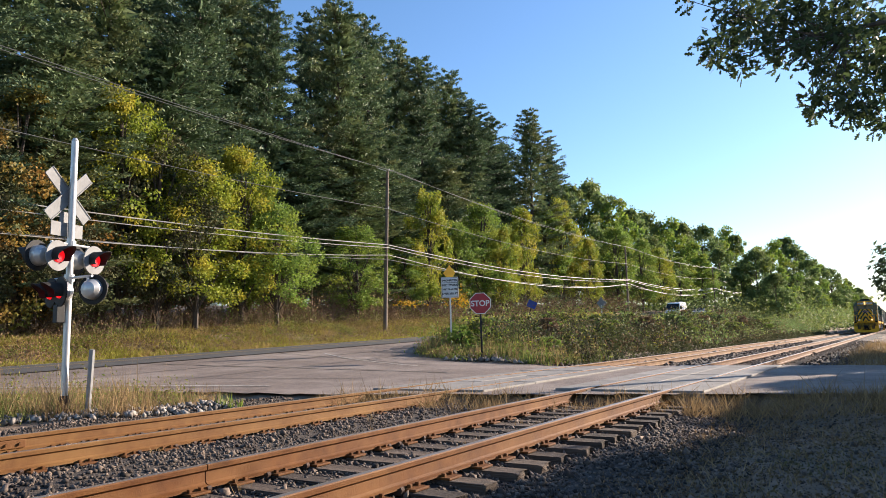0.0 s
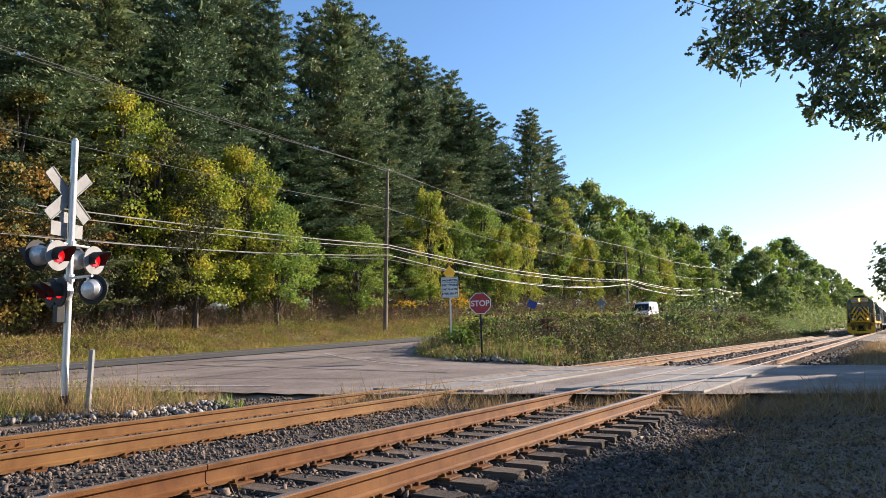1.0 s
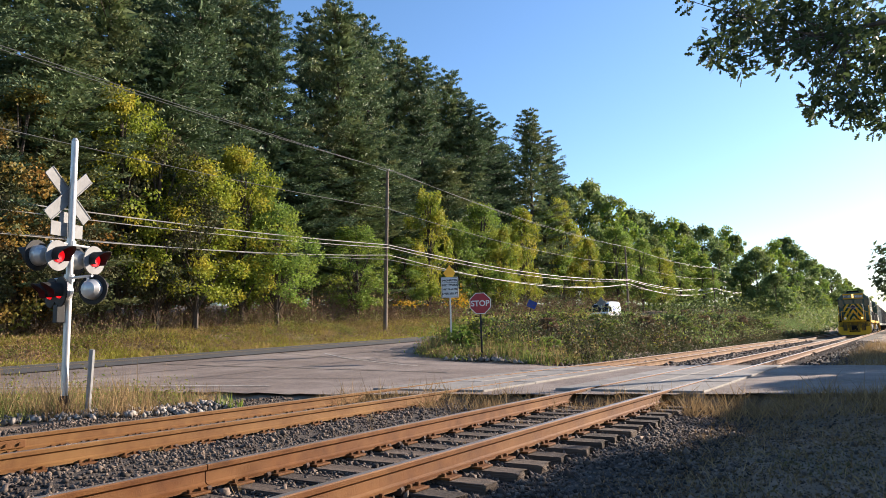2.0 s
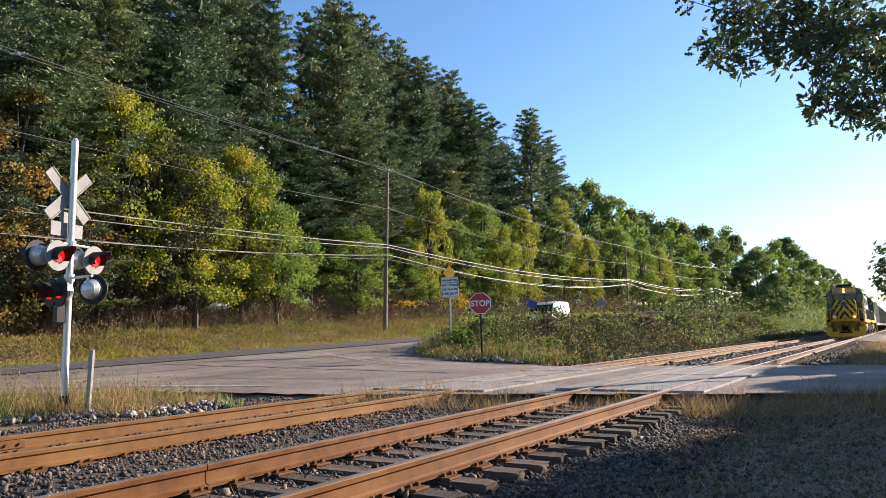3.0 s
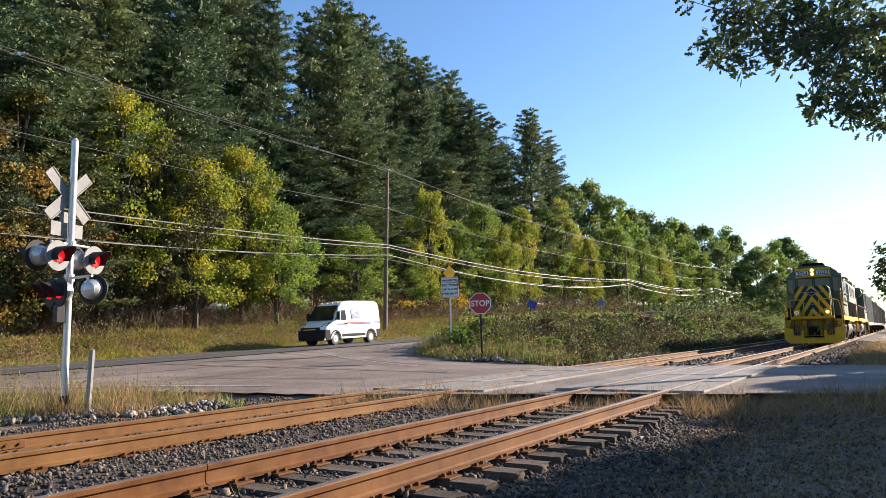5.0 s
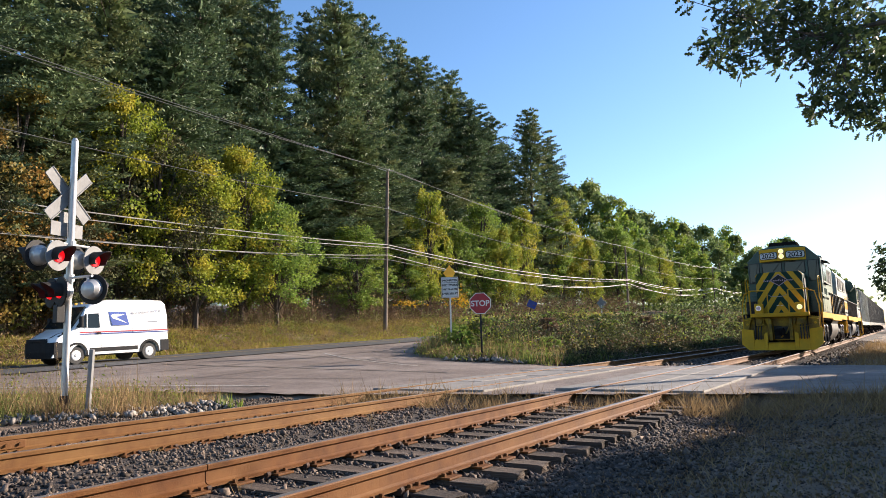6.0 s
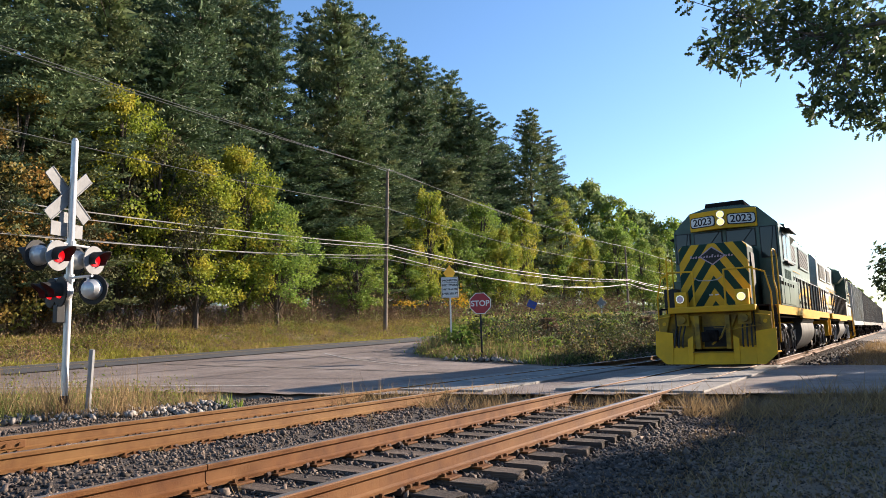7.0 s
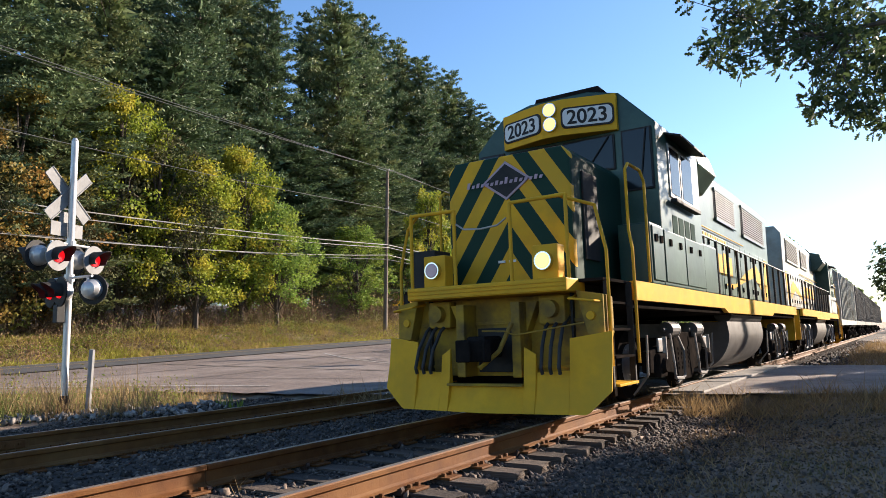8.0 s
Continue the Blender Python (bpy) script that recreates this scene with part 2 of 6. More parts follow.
def link(name, me, mat, parent=None, label="", smooth=False):
    if len(me.materials) == 0:
        me.materials.append(M[mat] if isinstance(mat, str) else mat)
    if smooth:
        me.shade_smooth()
        me.set_sharp_from_angle(angle=radians(38))
    ob = new(name, me)
    ob.parent = parent
    if label:
        tagged(ob, label)
    return ob


def thing(name, label, category, m=None, group="", kind=""):
    ob = new(name)
    ob.empty_display_size = 0.2
    if m is not None:
        ob.matrix_basis = m
    return tagged(ob, label, category, group, kind)


def B():
    return bmesh.new()


def raw_mesh(name, verts, faces):
    """verts: n x 3 array, faces: k x 3 or k x 4 array."""
    verts, faces = np.asarray(verts, dtype=np.float32), np.asarray(faces, dtype=np.int32)
    me = bpy.data.meshes.new(name)
    k = faces.shape[1]
    me.vertices.add(len(verts))
    me.vertices.foreach_set("co", verts.ravel())
    me.loops.add(faces.size)
    me.loops.foreach_set("vertex_index", faces.ravel())
    me.polygons.add(len(faces))
    me.polygons.foreach_set("loop_start", np.arange(0, faces.size, k, dtype=np.int32))
    me.polygons.foreach_set("loop_total", np.full(len(faces), k, dtype=np.int32))
    me.update(calc_edges=True)
    return me


def lettering(name, text, size, mat, parent, m, label="", align="CENTER", depth=0.004, bold=0.018):
    cu = bpy.data.curves.new(name, "FONT")
    cu.body, cu.size, cu.align_x, cu.align_y, cu.extrude = text, size, align, "CENTER", depth
    cu.offset = size * bold
    tmp = bpy.data.objects.new("tmp", cu)
    me = bpy.data.meshes.new_from_object(tmp)
    bpy.data.objects.remove(tmp)
    ob = link(name, me, mat, parent, label)
    ob.matrix_basis = m
    return ob


# ---- the lie of the land ----
TRACK2 = -3.915


def ease(a, b, v):
    t = np.clip((v - a) / (b - a), 0, 1)
    return t * t * (3 - 2 * t)


def road_height(y):
    return 0.44 + 0.027 * (np.clip(y, -60, 260) - 17.8)


def near_edge(x):
    return 11.9 + 0.248 * np.maximum(x, -22) - 0.10 * np.maximum(-8 - x, 0) ** 1.65


def far_edge(x):
    return 22.0 + 17 * (np.clip(-9.5 - x, 0, 20) / 9.5) ** 2.2


def on_road(x, y):
    cross = ease(-0.25, 0.25, y - near_edge(x)) * ease(-0.25, 0.25, far_edge(x) - y) * ease(-20, -19.5, x)
    lane = ease(-26.6, -26.2, x) * ease(-19.0, -19.5, x)
    return np.maximum(cross, lane)


def surface(x, y):
    """The height of the paved surfaces, carried on as open ground beside them."""
    l = np.clip((-6.0 - x) / 13.0, 0, 1)
    return -0.05 * (1 - l) + road_height(y) * l


def terrain(x, y):
    x, y = np.asarray(x, dtype=float), np.asarray(y, dtype=float)
    road = on_road(x, y)
    z = surface(x, y)
    # bank and hillside behind the road
    b = -26.4 - x
    z = z + 1.25 * ease(0.2, 3.4, b) * (0.55 + 0.45 * ease(-5, 30, y)) + 0.07 * np.clip(b - 3, 0, 60) + 0.02 * np.clip(b - 63, 0, 400)
    # grassy rise between the tracks and the road
    z = z + (0.5 + 0.12 * ease(26, 36, y)) * ease(-6.4, -9.0, x) * ease(-18.9, -16.5, x) * ease(0.2, 4.5, y - far_edge(x))
    # open ground away from the road, tracks and right-hand yard
    off = 1 - road
    z = z - off * 0.15 * ease(-18, -8, x) * ease(-5.6, -7.2, x) * ease(14, 8, y)
    bed = ease(-6.6, -5.6, x) * ease(3.4, 1.9, x)
    apron = ease(-2.2, 0.0, y - near_edge(x)) * ease(-2.5, 0.0, far_edge(x) - y)
    z = z - off * 0.24 * bed - off * (0.04 + 0.29 * (1 - apron)) * ease(1.6, 3.4, x)
    z = z + off * bed * (0.035 * ease(1.75, 1.3, np.abs(x)) - 0.05 * ease(0.85, 1.2, x) + 0.062 * ease(1.75, 1.3, np.abs(x - TRACK2)))
    z = z + off * 0.03 * np.sin(x * 2.1 + 0.7 * y) * np.sin(y * 1.7 - 0.4 * x) * (1 - bed)
    return z


# ---- ground and roads ----
def steps(*runs):
    out = []
    for a, b, d in runs:
        out += list(np.arange(a, b, d))
    return np.array(out)


def sheet(name, xs, ys, height, mat, label, category, mask=None, kind="structure"):
    X, Y = np.meshgrid(xs, ys)
    v = np.stack([X, Y, height(X, Y)], -1).reshape(-1, 3)
    nx, ny = len(xs), len(ys)
    i = (np.arange(ny - 1)[:, None] * nx + np.arange(nx - 1)[None]).ravel()
    f = np.stack([i, i + 1, i + nx + 1, i + nx], -1)
    if mask is not None:
        c = v[f].mean(1)
        f = f[mask(c[:, 0], c[:, 1])]
        used = np.unique(f)
        back = np.zeros(len(v), dtype=int)
        back[used] = np.arange(len(used))
        v, f = v[used], back[f]
    me = raw_mesh(name, v, f)
    me.shade_smooth()
    ob = link(name, me, mat)
    return tagged(ob, label, category, kind=kind)


def build_ground():
    xs = steps((-900, -120, 60), (-120, -40, 8), (-40, -28, 1.5), (-28, -6, 0.4), (-6, 5, 0.18), (5, 12, 0.8), (12, 40, 4), (40, 901, 60))
    ys = steps((-300, -20, 40), (-20, -2, 2), (-2, 24, 0.2), (24, 60, 0.7), (60, 140, 3), (140, 300, 16), (300, 1500, 80))
    sheet("ground", xs, ys, lambda x, y: terrain(x, y) - 0.05 * on_road(x, y), "dirt",
          "brown earth with thin grass and trodden grit", "ground")
    sheet("ballast_bed", steps((-6.4, 2.7, 0.18)), steps((-12, 13, 0.2), (21, 60, 0.7), (60, 400, 8)), lambda x, y: terrain(x, y) + 0.012, "gravel",
          "dark gravel bed under the tracks", "track bed", lambda x, y: (on_road(x, y) < 0.02) & (x < 2.0 + 0.35 * np.sin(y * 1.3) + 0.2 * np.sin(y * 3.1)) & (np.abs(y - 17) > 4.2))
    sheet("road_branch", steps((-20, 12, 0.25)), steps((-3, 46, 0.25)), lambda x, y: surface(x, y) - 0.004, "asphalt",
          "worn grey asphalt leading over the level crossing", "road",
          lambda x, y: (y > near_edge(x)) & (y < far_edge(x)) & (x > -19.4))
    sheet("road_main", steps((-26.4, -19.0, 0.36)), steps((-60, 60, 1.0), (60, 300, 6)), lambda x, y: surface(np.full_like(x, -19.0), y) * 0 + road_height(y) + 0.05 - 0.006 * np.abs(x + 22.8), "new_asphalt",
          "dark newer asphalt lane running beside the woods", "road")


build_ground()


def strip(name, pts, width, mat, label, lift=0.006, main=False):
    """A painted or tarred line along the road surface."""
    v, f = [], []
    for i, (x, y) in enumerate(pts):
        a = Vector(pts[min(i + 1, len(pts) - 1)]) - Vector(pts[max(i - 1, 0)])
        nrm = Vector((-a.y, a.x)).normalized() * width / 2
        for s in (-1, 1):
            px, py = x + s * nrm.x, y + s * nrm.y
            z = road_height(py) + 0.05 - 0.006 * abs(px + 22.8) if main else float(surface(np.array(px), np.array(py)))
            v.append((px, py, z + lift))
    f = [(2 * i, 2 * i + 1, 2 * i + 3, 2 * i + 2) for i in range(len(pts) - 1)]
    ob = link(name, raw_mesh(name, v, f), mat)
    return tagged(ob, label, "road marking", kind="structure")


strip("edge_line_main", [(-26.05, y) for y in range(-40, 200, 2)], 0.12, "road_paint", "thin pale edge line on dark asphalt", 0.008, True)
strip("centre_line_main", [(-22.8, y) for y in range(-40, 200, 2)], 0.14, "yellow_paint", "faded yellow centre line on dark asphalt", 0.008, True)
rr = random.Random(5)
for (x0, y0), (x1, y1), w in (((-7, 17.2), (-19, 15.5), 0.10), ((-7.5, 14.2), (-19, 9.6), 0.05), ((-9, 19.8), (-18.9, 22), 0.06),
                              ((-12, 12.2), (-13.5, 24), 0.05), ((-15, 8.5), (-16.2, 27), 0.06), ((2.2, 17.6), (9, 18.3), 0.07),
                              ((-8, 11.4), (-18.5, 6.0), 0.05), ((3.1, 13.6), (9.5, 15.6), 0.05)):
    n = 16
    strip("tar_line", [(x0 + (x1 - x0) * i / n + rr.uniform(-.06, .06), y0 + (y1 - y0) * i / n + rr.uniform(-.09, .09)) for i in range(n + 1)], w, "tar",
          "black crack sealer line on grey asphalt")
strip("edge_line", [(-8.2 - 0.5 * i, 11.5 - 0.2 * i - 0.004 * i * i) for i in range(14)], 0.10, "road_paint", "worn thin pale line on grey asphalt")
strip("lane_line", [(-9.5 - 0.6 * i, 19.3 + 0.16 * i + 0.01 * i * i) for i in range(14)], 0.07, "road_paint", "faint pale lane line on grey asphalt")


# ---- railway ----
RAIL = [(-0.076, -0.186), (0.076, -0.186), (0.076, -0.174), (0.03, -0.162), (0.0095, -0.145), (0.0088, -0.06), (0.034, -0.047),
        (0.037, -0.012), (0.03, -0.002), (0.0, 0.0), (-0.03, -0.002), (-0.037, -0.012), (-0.034, -0.047), (-0.0088, -0.06),
        (-0.0095, -0.145), (-0.03, -0.162), (-0.076, -0.174)]
TIE_STEP, TIE_START = 0.4923, 4.70


def build_track(name, xc, label, ties):
    tr = thing(name, label, "railway track", pose(xc, 0, 0), "railway tracks", "structure")
    for s in (-1, 1):
        for y0, y1 in ((-14.0, 3.9 if s < 0 else 1.2), (3.912 if s < 0 else 1.212, 420.0)):
            bm = B()
            slab(bm, [(s * 0.7525 + u, v) for u, v in RAIL], "y", y0, y1)
            ob = part("rail", bm, "rust_pale" if xc else "rust", tr)
            ob.data.materials.append(M["rail_head"])
            for poly in ob.data.polygons:
                if poly.normal.z > 0.75 and poly.center.z > -0.01:
                    poly.material_index = 1
    rnd = random.Random(int(abs(xc) * 10) + 3)
    tie_meshes = []
    for k in range(5):
        bm = B()
        box(bm, -1.295, 1.295, -0.113, 0.113, -0.178, 0.0, 0.012)
        for v in bm.verts:
            v.co += Vector((rnd.uniform(-.03, .03) if abs(v.co.x) > 1.2 else 0, rnd.uniform(-.008, .008), rnd.uniform(-.007, .004)))
        me = bpy.data.meshes.new("tie")
        bm.to_mesh(me)
        bm.free()
        tie_meshes.append(me)
    bm = B()
    box(bm, -0.17, 0.19, -0.098, 0.098, 0.0, 0.02, 0.005)
    for sx in (-0.105, 0.105):
        for sy in (-0.05, 0.06):
            box(bm, sx - 0.012 - 0.012 * (sx > 0), sx + 0.012 + 0.012 * (sx < 0), sy - 0.014, sy + 0.014, 0.018, 0.048, 0.004)
    plate = bpy.data.meshes.new("tie_plate")
    bm.to_mesh(plate)
    bm.free()
    bm = B()
    slab(bm, [(-0.10, -0.02), (-0.085, -0.055), (0.085, -0.055), (0.105, -0.012), (0.088, 0.012), (0.07, -0.012), (-0.07, -0.015), (-0.088, 0.008)], "y", -0.02, 0.02)
    anchor = bpy.data.meshes.new("rail_anchor")
    bm.to_mesh(anchor)
    bm.free()
    for i in ties:
        y = TIE_START + i * TIE_STEP + rnd.uniform(-.03, .03)
        if 12.4 < y < 21.6:
            continue
        t = link("tie", tie_meshes[rnd.randrange(5)], "tie_wood", tr)
        t.matrix_basis = pose(rnd.uniform(-.05, .05), y, -0.206 - rnd.uniform(0, .012) - (0.03 if xc else 0), 0, 0, rnd.uniform(-1.2, 1.2))
        if i > 15:
            continue
        for s in (-1, 1):
            p = link("tie_plate", plate, "rust", tr)
            p.matrix_basis = pose(s * 0.7525, y, -0.207 - (0.005 if xc else 0), 0, 0, 0 if s > 0 else 180)
            if i < 18 and rnd.random() < 0.75:
                a = link("rail_anchor", anchor, "rust_dark", tr)
                a.matrix_basis = pose(s * 0.7525, y + rnd.choice((-1, 1)) * 0.14, -0.176)
    return tr


track_a = build_track("railway_track", 0.0, "rust-brown rails on weathered timber ties and ballast", range(-14, 130))
track_b = build_track("railway_track", TRACK2, "rust-brown rails on half-buried timber ties and ballast", range(-14, 110))


def joint_bars(tr, s, y):
    for side in (-1, 1):
        bm = B()
        box(bm, s * 0.7525 + side * 0.028 - 0.018, s * 0.7525 + side * 0.028 + 0.018, y - 0.45, y + 0.45, -0.155, -0.055, 0.008)
        for k in range(6):
            rod(bm, (s * 0.7525 + side * 0.03, y - 0.38 + k * 0.152, -0.105), (s * 0.7525 + side * 0.07, y - 0.38 + k * 0.152, -0.105), 0.018, seg=6)
        part("joint_bar", bm, "rust", tr)


joint_bars(track_b, -1, 3.9)


def build_crossing():
    cr = thing("level_crossing", "weathered grey concrete panels laid between and beside rails", "level crossing", kind="structure")
    rnd = random.Random(8)
    for xc in (0.0, TRACK2):
        cols = ((-0.655, -0.005), (0.005, 0.655), (0.80, 1.36), (-1.36, -0.80))
        for x0, x1 in cols:
            for k in range(4):
                y0 = 12.35 + k * 2.28 + (0.25 if xc else 0) - (0.9 if xc else 0)
                bm = B()
                box(bm, -(x1 - x0) / 2, (x1 - x0) / 2, 0.004, 2.272, -0.2, 0.0, 0.012)
                p = part("panel", bm, "concrete", cr)
                p.matrix_basis = pose(xc + (x0 + x1) / 2, y0, -0.012 + rnd.uniform(-.008, .004), rnd.uniform(-.1, .1), rnd.uniform(-.3, .3), 0)
        for s in (-1, 1):
            bm = B()
            box(bm, xc + s * 0.7525 + 0.040, xc + s * 0.7525 + 0.046, 12.3, 21.5, -0.17, -0.03)
            part("rubber_seal", bm, "rubber", cr)
    return cr


build_crossing()


# ---- stones ----
def stones(name, mat, label, spots, size, seed):
    """Many broken stones lying on the ground, in one mesh."""
    rnd = np.random.RandomState(seed)
    base = np.array([(0, 0, 1), (0.9, 0, 0.25), (0.25, 0.85, 0.2), (-0.8, 0.45, 0.3), (-0.7, -0.6, 0.15), (0.35, -0.85, 0.25), (0, 0, -0.8)])
    tri = np.array([(0, 1, 2), (0, 2, 3), (0, 3, 4), (0, 4, 5), (0, 5, 1), (6, 2, 1), (6, 3, 2), (6, 4, 3), (6, 5, 4), (6, 1, 5)])
    n = len(spots)
    v = base[None] * (1 + rnd.uniform(-.5, .5, (n, 7, 3)))
    s = size * rnd.lognormal(0, 0.32, (n, 1, 1)) * rnd.uniform(0.6, 1.25, (n, 1, 3))
    v = v * s
    a, b = rnd.uniform(0, 6.28, n), rnd.uniform(-.9, .9, n)
    ca, sa, cb, sb = np.cos(a), np.sin(a), np.cos(b), np.sin(b)
    x, y, z = v[..., 0], v[..., 1], v[..., 2]
    x, z = x * cb[:, None] + z * sb[:, None], -x * sb[:, None] + z * cb[:, None]
    x, y = x * ca[:, None] - y * sa[:, None], x * sa[:, None] + y * ca[:, None]
    v = np.stack([x, y, z], -1) + spots[:, None]
    f = tri[None] + (np.arange(n) * 7)[:, None, None]
    ob = link(name, raw_mesh(name, v.reshape(-1, 3), f.reshape(-1, 3)), mat)
    return tagged(ob, label, "stones", kind="stuff")


def scatter(n, x0, x1, y0, y1, seed, keep=None, lift=0.0):
    rnd = np.random.RandomState(seed)
    x, y = rnd.uniform(x0, x1, n), rnd.uniform(y0, y1, n)
    if keep is not None:
        k = keep(x, y)
        x, y = x[k], y[k]
    return np.stack([x, y, terrain(x, y) + lift], -1)


def open_bed(x, y):
    return on_road(x, y) < 0.1


near = scatter(34000, -6.8, 2.4, 2.0, 12.5, 1, open_bed, 0.016)
dense = scatter(20000, 1.2, 6.5, 1.5, 11.5, 4, lambda x, y: open_bed(x, y) & (np.sin(x * 913.7 + y * 771.3) * 0.5 + 0.5 < np.clip((3.3 - x) / 1.5, 0.05, 1)), 0.0)
grit = scatter(15000, 2.0, 7.2, 1.5, 12.0, 6, open_bed, 0.0)
stones("grit", "stone", "fine dark grit strewn over the yard", grit, 0.011, 11)
farther = scatter(9000, -6.2, 2.6, 21.5, 70, 2, open_bed, 0.01)
stones("ballast", "stone", "dark grey crushed stone ballast", np.concatenate([near, dense]), 0.0215, 3)
stones("ballast", "stone", "grey crushed stone ballast beyond the crossing", farther, 0.06, 5)
pile = scatter(1300, -8.9, -5.5, 5.2, 9.0, 7, lambda x, y: np.hypot(((x + 7.1) * 0.55 + (y - 7.1) * 0.83) / 1.9, ((x + 7.1) * 0.83 - (y - 7.1) * 0.55) / 0.75) < 1, 0.05)
stones("stone_pile", "pale_stone", "heap of pale broken stones by the signal", pile, 0.05, 8)
rim = scatter(160, -10.5, -7.0, 22.3, 23.4, 9, None, 0.05)
stones("stone_edging", "pale_stone", "row of grey stones at the verge", rim, 0.09, 10)


# ---- trees ----
def cards(centers, dirs, length, width, rnd, blade=False, normals=None):
    """Small pointed leaves: one rhombus for each centre, along its direction, turned about it at random."""
    n = len(centers)
    d = dirs / np.maximum(np.linalg.norm(dirs, axis=1, keepdims=True), 1e-6)
    r = rnd.normal(size=(n, 3)) if normals is None else normals
    s = np.cross(d, r)
    s /= np.maximum(np.linalg.norm(s, axis=1, keepdims=True), 1e-6)
    L, W = np.broadcast_to(length, n)[:, None], np.broadcast_to(width, n)[:, None]
    if blade:
        v = np.stack([centers - s * W * 0.5, centers + s * W * 0.5, centers + d * L], 1)
        return v.reshape(-1, 3), (np.arange(n)[:, None] * 3 + np.arange(3)[None])
    k = np.cross(d, s) * W * 0.35
    v = np.stack([centers, centers + d * L * 0.5 + s * W * 0.5 + k, centers + d * L, centers + d * L * 0.5 - s * W * 0.5 + k], 1)
    return v.reshape(-1, 3), (np.arange(n)[:, None] * 4 + np.arange(4)[None])


def trunk_mesh(name, paths, seg=7):
    bm = B()
    for pts, r0, r1 in paths:
        n = len(pts) - 1
        for i in range(n):
            rod(bm, pts[i], pts[i + 1], r0 + (r1 - r0) * i / n, r0 + (r1 - r0) * (i + 1) / n, seg)
    me = bpy.data.meshes.new(name)
    bm.to_mesh(me)
    bm.free()
    me.materials.append(M["bark"])
    return me


def pine_model(seed, mat, H=26.0, sprays=1.35, k=56, fat=1.0):
    """A white pine: whorls of limbs, each limb with flat upswept plumes of needles and open gaps between the tiers."""
    rnd = np.random.RandomState(seed)
    cen, dr, sc = [], [], []
    limbs = []
    z = H * 0.07
    lean = rnd.uniform(-.5, .5, 2)
    while z < H * 0.99:
        f = z / H
        reach = 5.4 * (1 - f) ** 0.55 * (0.62 + 0.38 * min(1, f / 0.28)) + 0.35
        nb = rnd.randint(5, 8) if f < 0.85 else 5
        a0 = rnd.uniform(0, 6.28)
        for b in range(nb):
            if rnd.rand() < 0.10:
                continue
            a = a0 + b * 6.28 / nb + rnd.uniform(-.35, .35)
            R = reach * rnd.uniform(0.55, 1.2)
            rise = rnd.uniform(-0.10, 0.10) + 0.45 * f * f
            out = np.array([math.cos(a), math.sin(a), 0.0])
            side = np.array([-out[1], out[0], 0.0])
            base = np.array([lean[0] * f, lean[1] * f, z + rnd.uniform(-.25, .25)])
            if R > 1.4:
                limbs.append(([tuple(base), tuple(base + out * R * 0.85 + np.array([0, 0, rise * R * 0.85]))], 0.05, 0.012))
            ns = max(2, int(R * sprays + 1.5))
            t = np.linspace(0.24, 1.0, ns) + rnd.uniform(-.06, .06, ns)
            w = R * 0.28 * np.sin(np.clip(t, 0, 1) * 2.75 + 0.1) * rnd.uniform(-1, 1, ns)
            c = base + out * (t * R)[:, None] + side * w[:, None]
            c[:, 2] += rise * t * R + 0.10 * R * t ** 2 + rnd.uniform(-.08, .08, ns)
            cen.append(c)
            dr.append(np.tile(out, (ns, 1)) + side * (w / (R * 0.28))[:, None] * 0.45)
            sc.append(rnd.uniform(0.55, 0.95, ns) * min(1.0, 0.5 + R * 0.14))
        z += rnd.uniform(1.1, 1.75) * (1.0 - 0.5 * f)
    c, d, q = np.repeat(np.concatenate(cen), k, 0), np.repeat(np.concatenate(dr), k, 0), np.repeat(np.concatenate(sc), k)
    n = len(c)
    d /= np.linalg.norm(d, axis=1, keepdims=True)
    across = np.stack([-d[:, 1], d[:, 0], np.zeros(n)], -1)
    u, w, h = rnd.uniform(-0.75, 0.75, n), rnd.normal(size=n) * 0.30, rnd.normal(size=n) * 0.085
    c = c + (d * u[:, None] + across * w[:, None] + np.array([0, 0, 1.0]) * (h + 0.22 * u * np.abs(u) - 0.35 * w * w)[:, None]) * q[:, None]
    d = d * 0.75 + across * (w * 1.8)[:, None] + rnd.normal(size=(n, 3)) * 0.45 + np.array([0, 0, 0.45])
    v, f = cards(c, d, rnd.uniform(.17, .30, n) * fat, rnd.uniform(.10, .17, n) * fat, rnd, True)
    # the dense inner foliage about the stem
    m = int(46 * H)
    fz = rnd.uniform(0.06, 0.93, m)
    ang, rad = rnd.uniform(0, 6.28, m), (2.5 * (1 - fz) ** 0.6 + 0.1) * np.sqrt(rnd.uniform(0, 1, m))
    ci = np.stack([lean[0] * fz + rad * np.cos(ang), lean[1] * fz + rad * np.sin(ang), fz * H], -1)
    di = np.stack([np.cos(ang), np.sin(ang), rnd.uniform(-.4, .5, m)], -1) + rnd.normal(size=(m, 3)) * 0.4
    v2, f2 = cards(ci, di, rnd.uniform(.5, 1.0, m), rnd.uniform(.3, .55, m), rnd, True)
    v, f = np.concatenate([v, v2]), np.concatenate([f, f2 + len(v)])
    crown = raw_mesh("crown", v, f)
    crown.materials.append(M[mat])
    trunk = trunk_mesh("trunk", [([(0, 0, -0.6), (lean[0] * .5, lean[1] * .5, H * .5), (lean[0], lean[1], H * .98)], 0.36, 0.03)] + limbs, 6)
    return trunk, crown, H


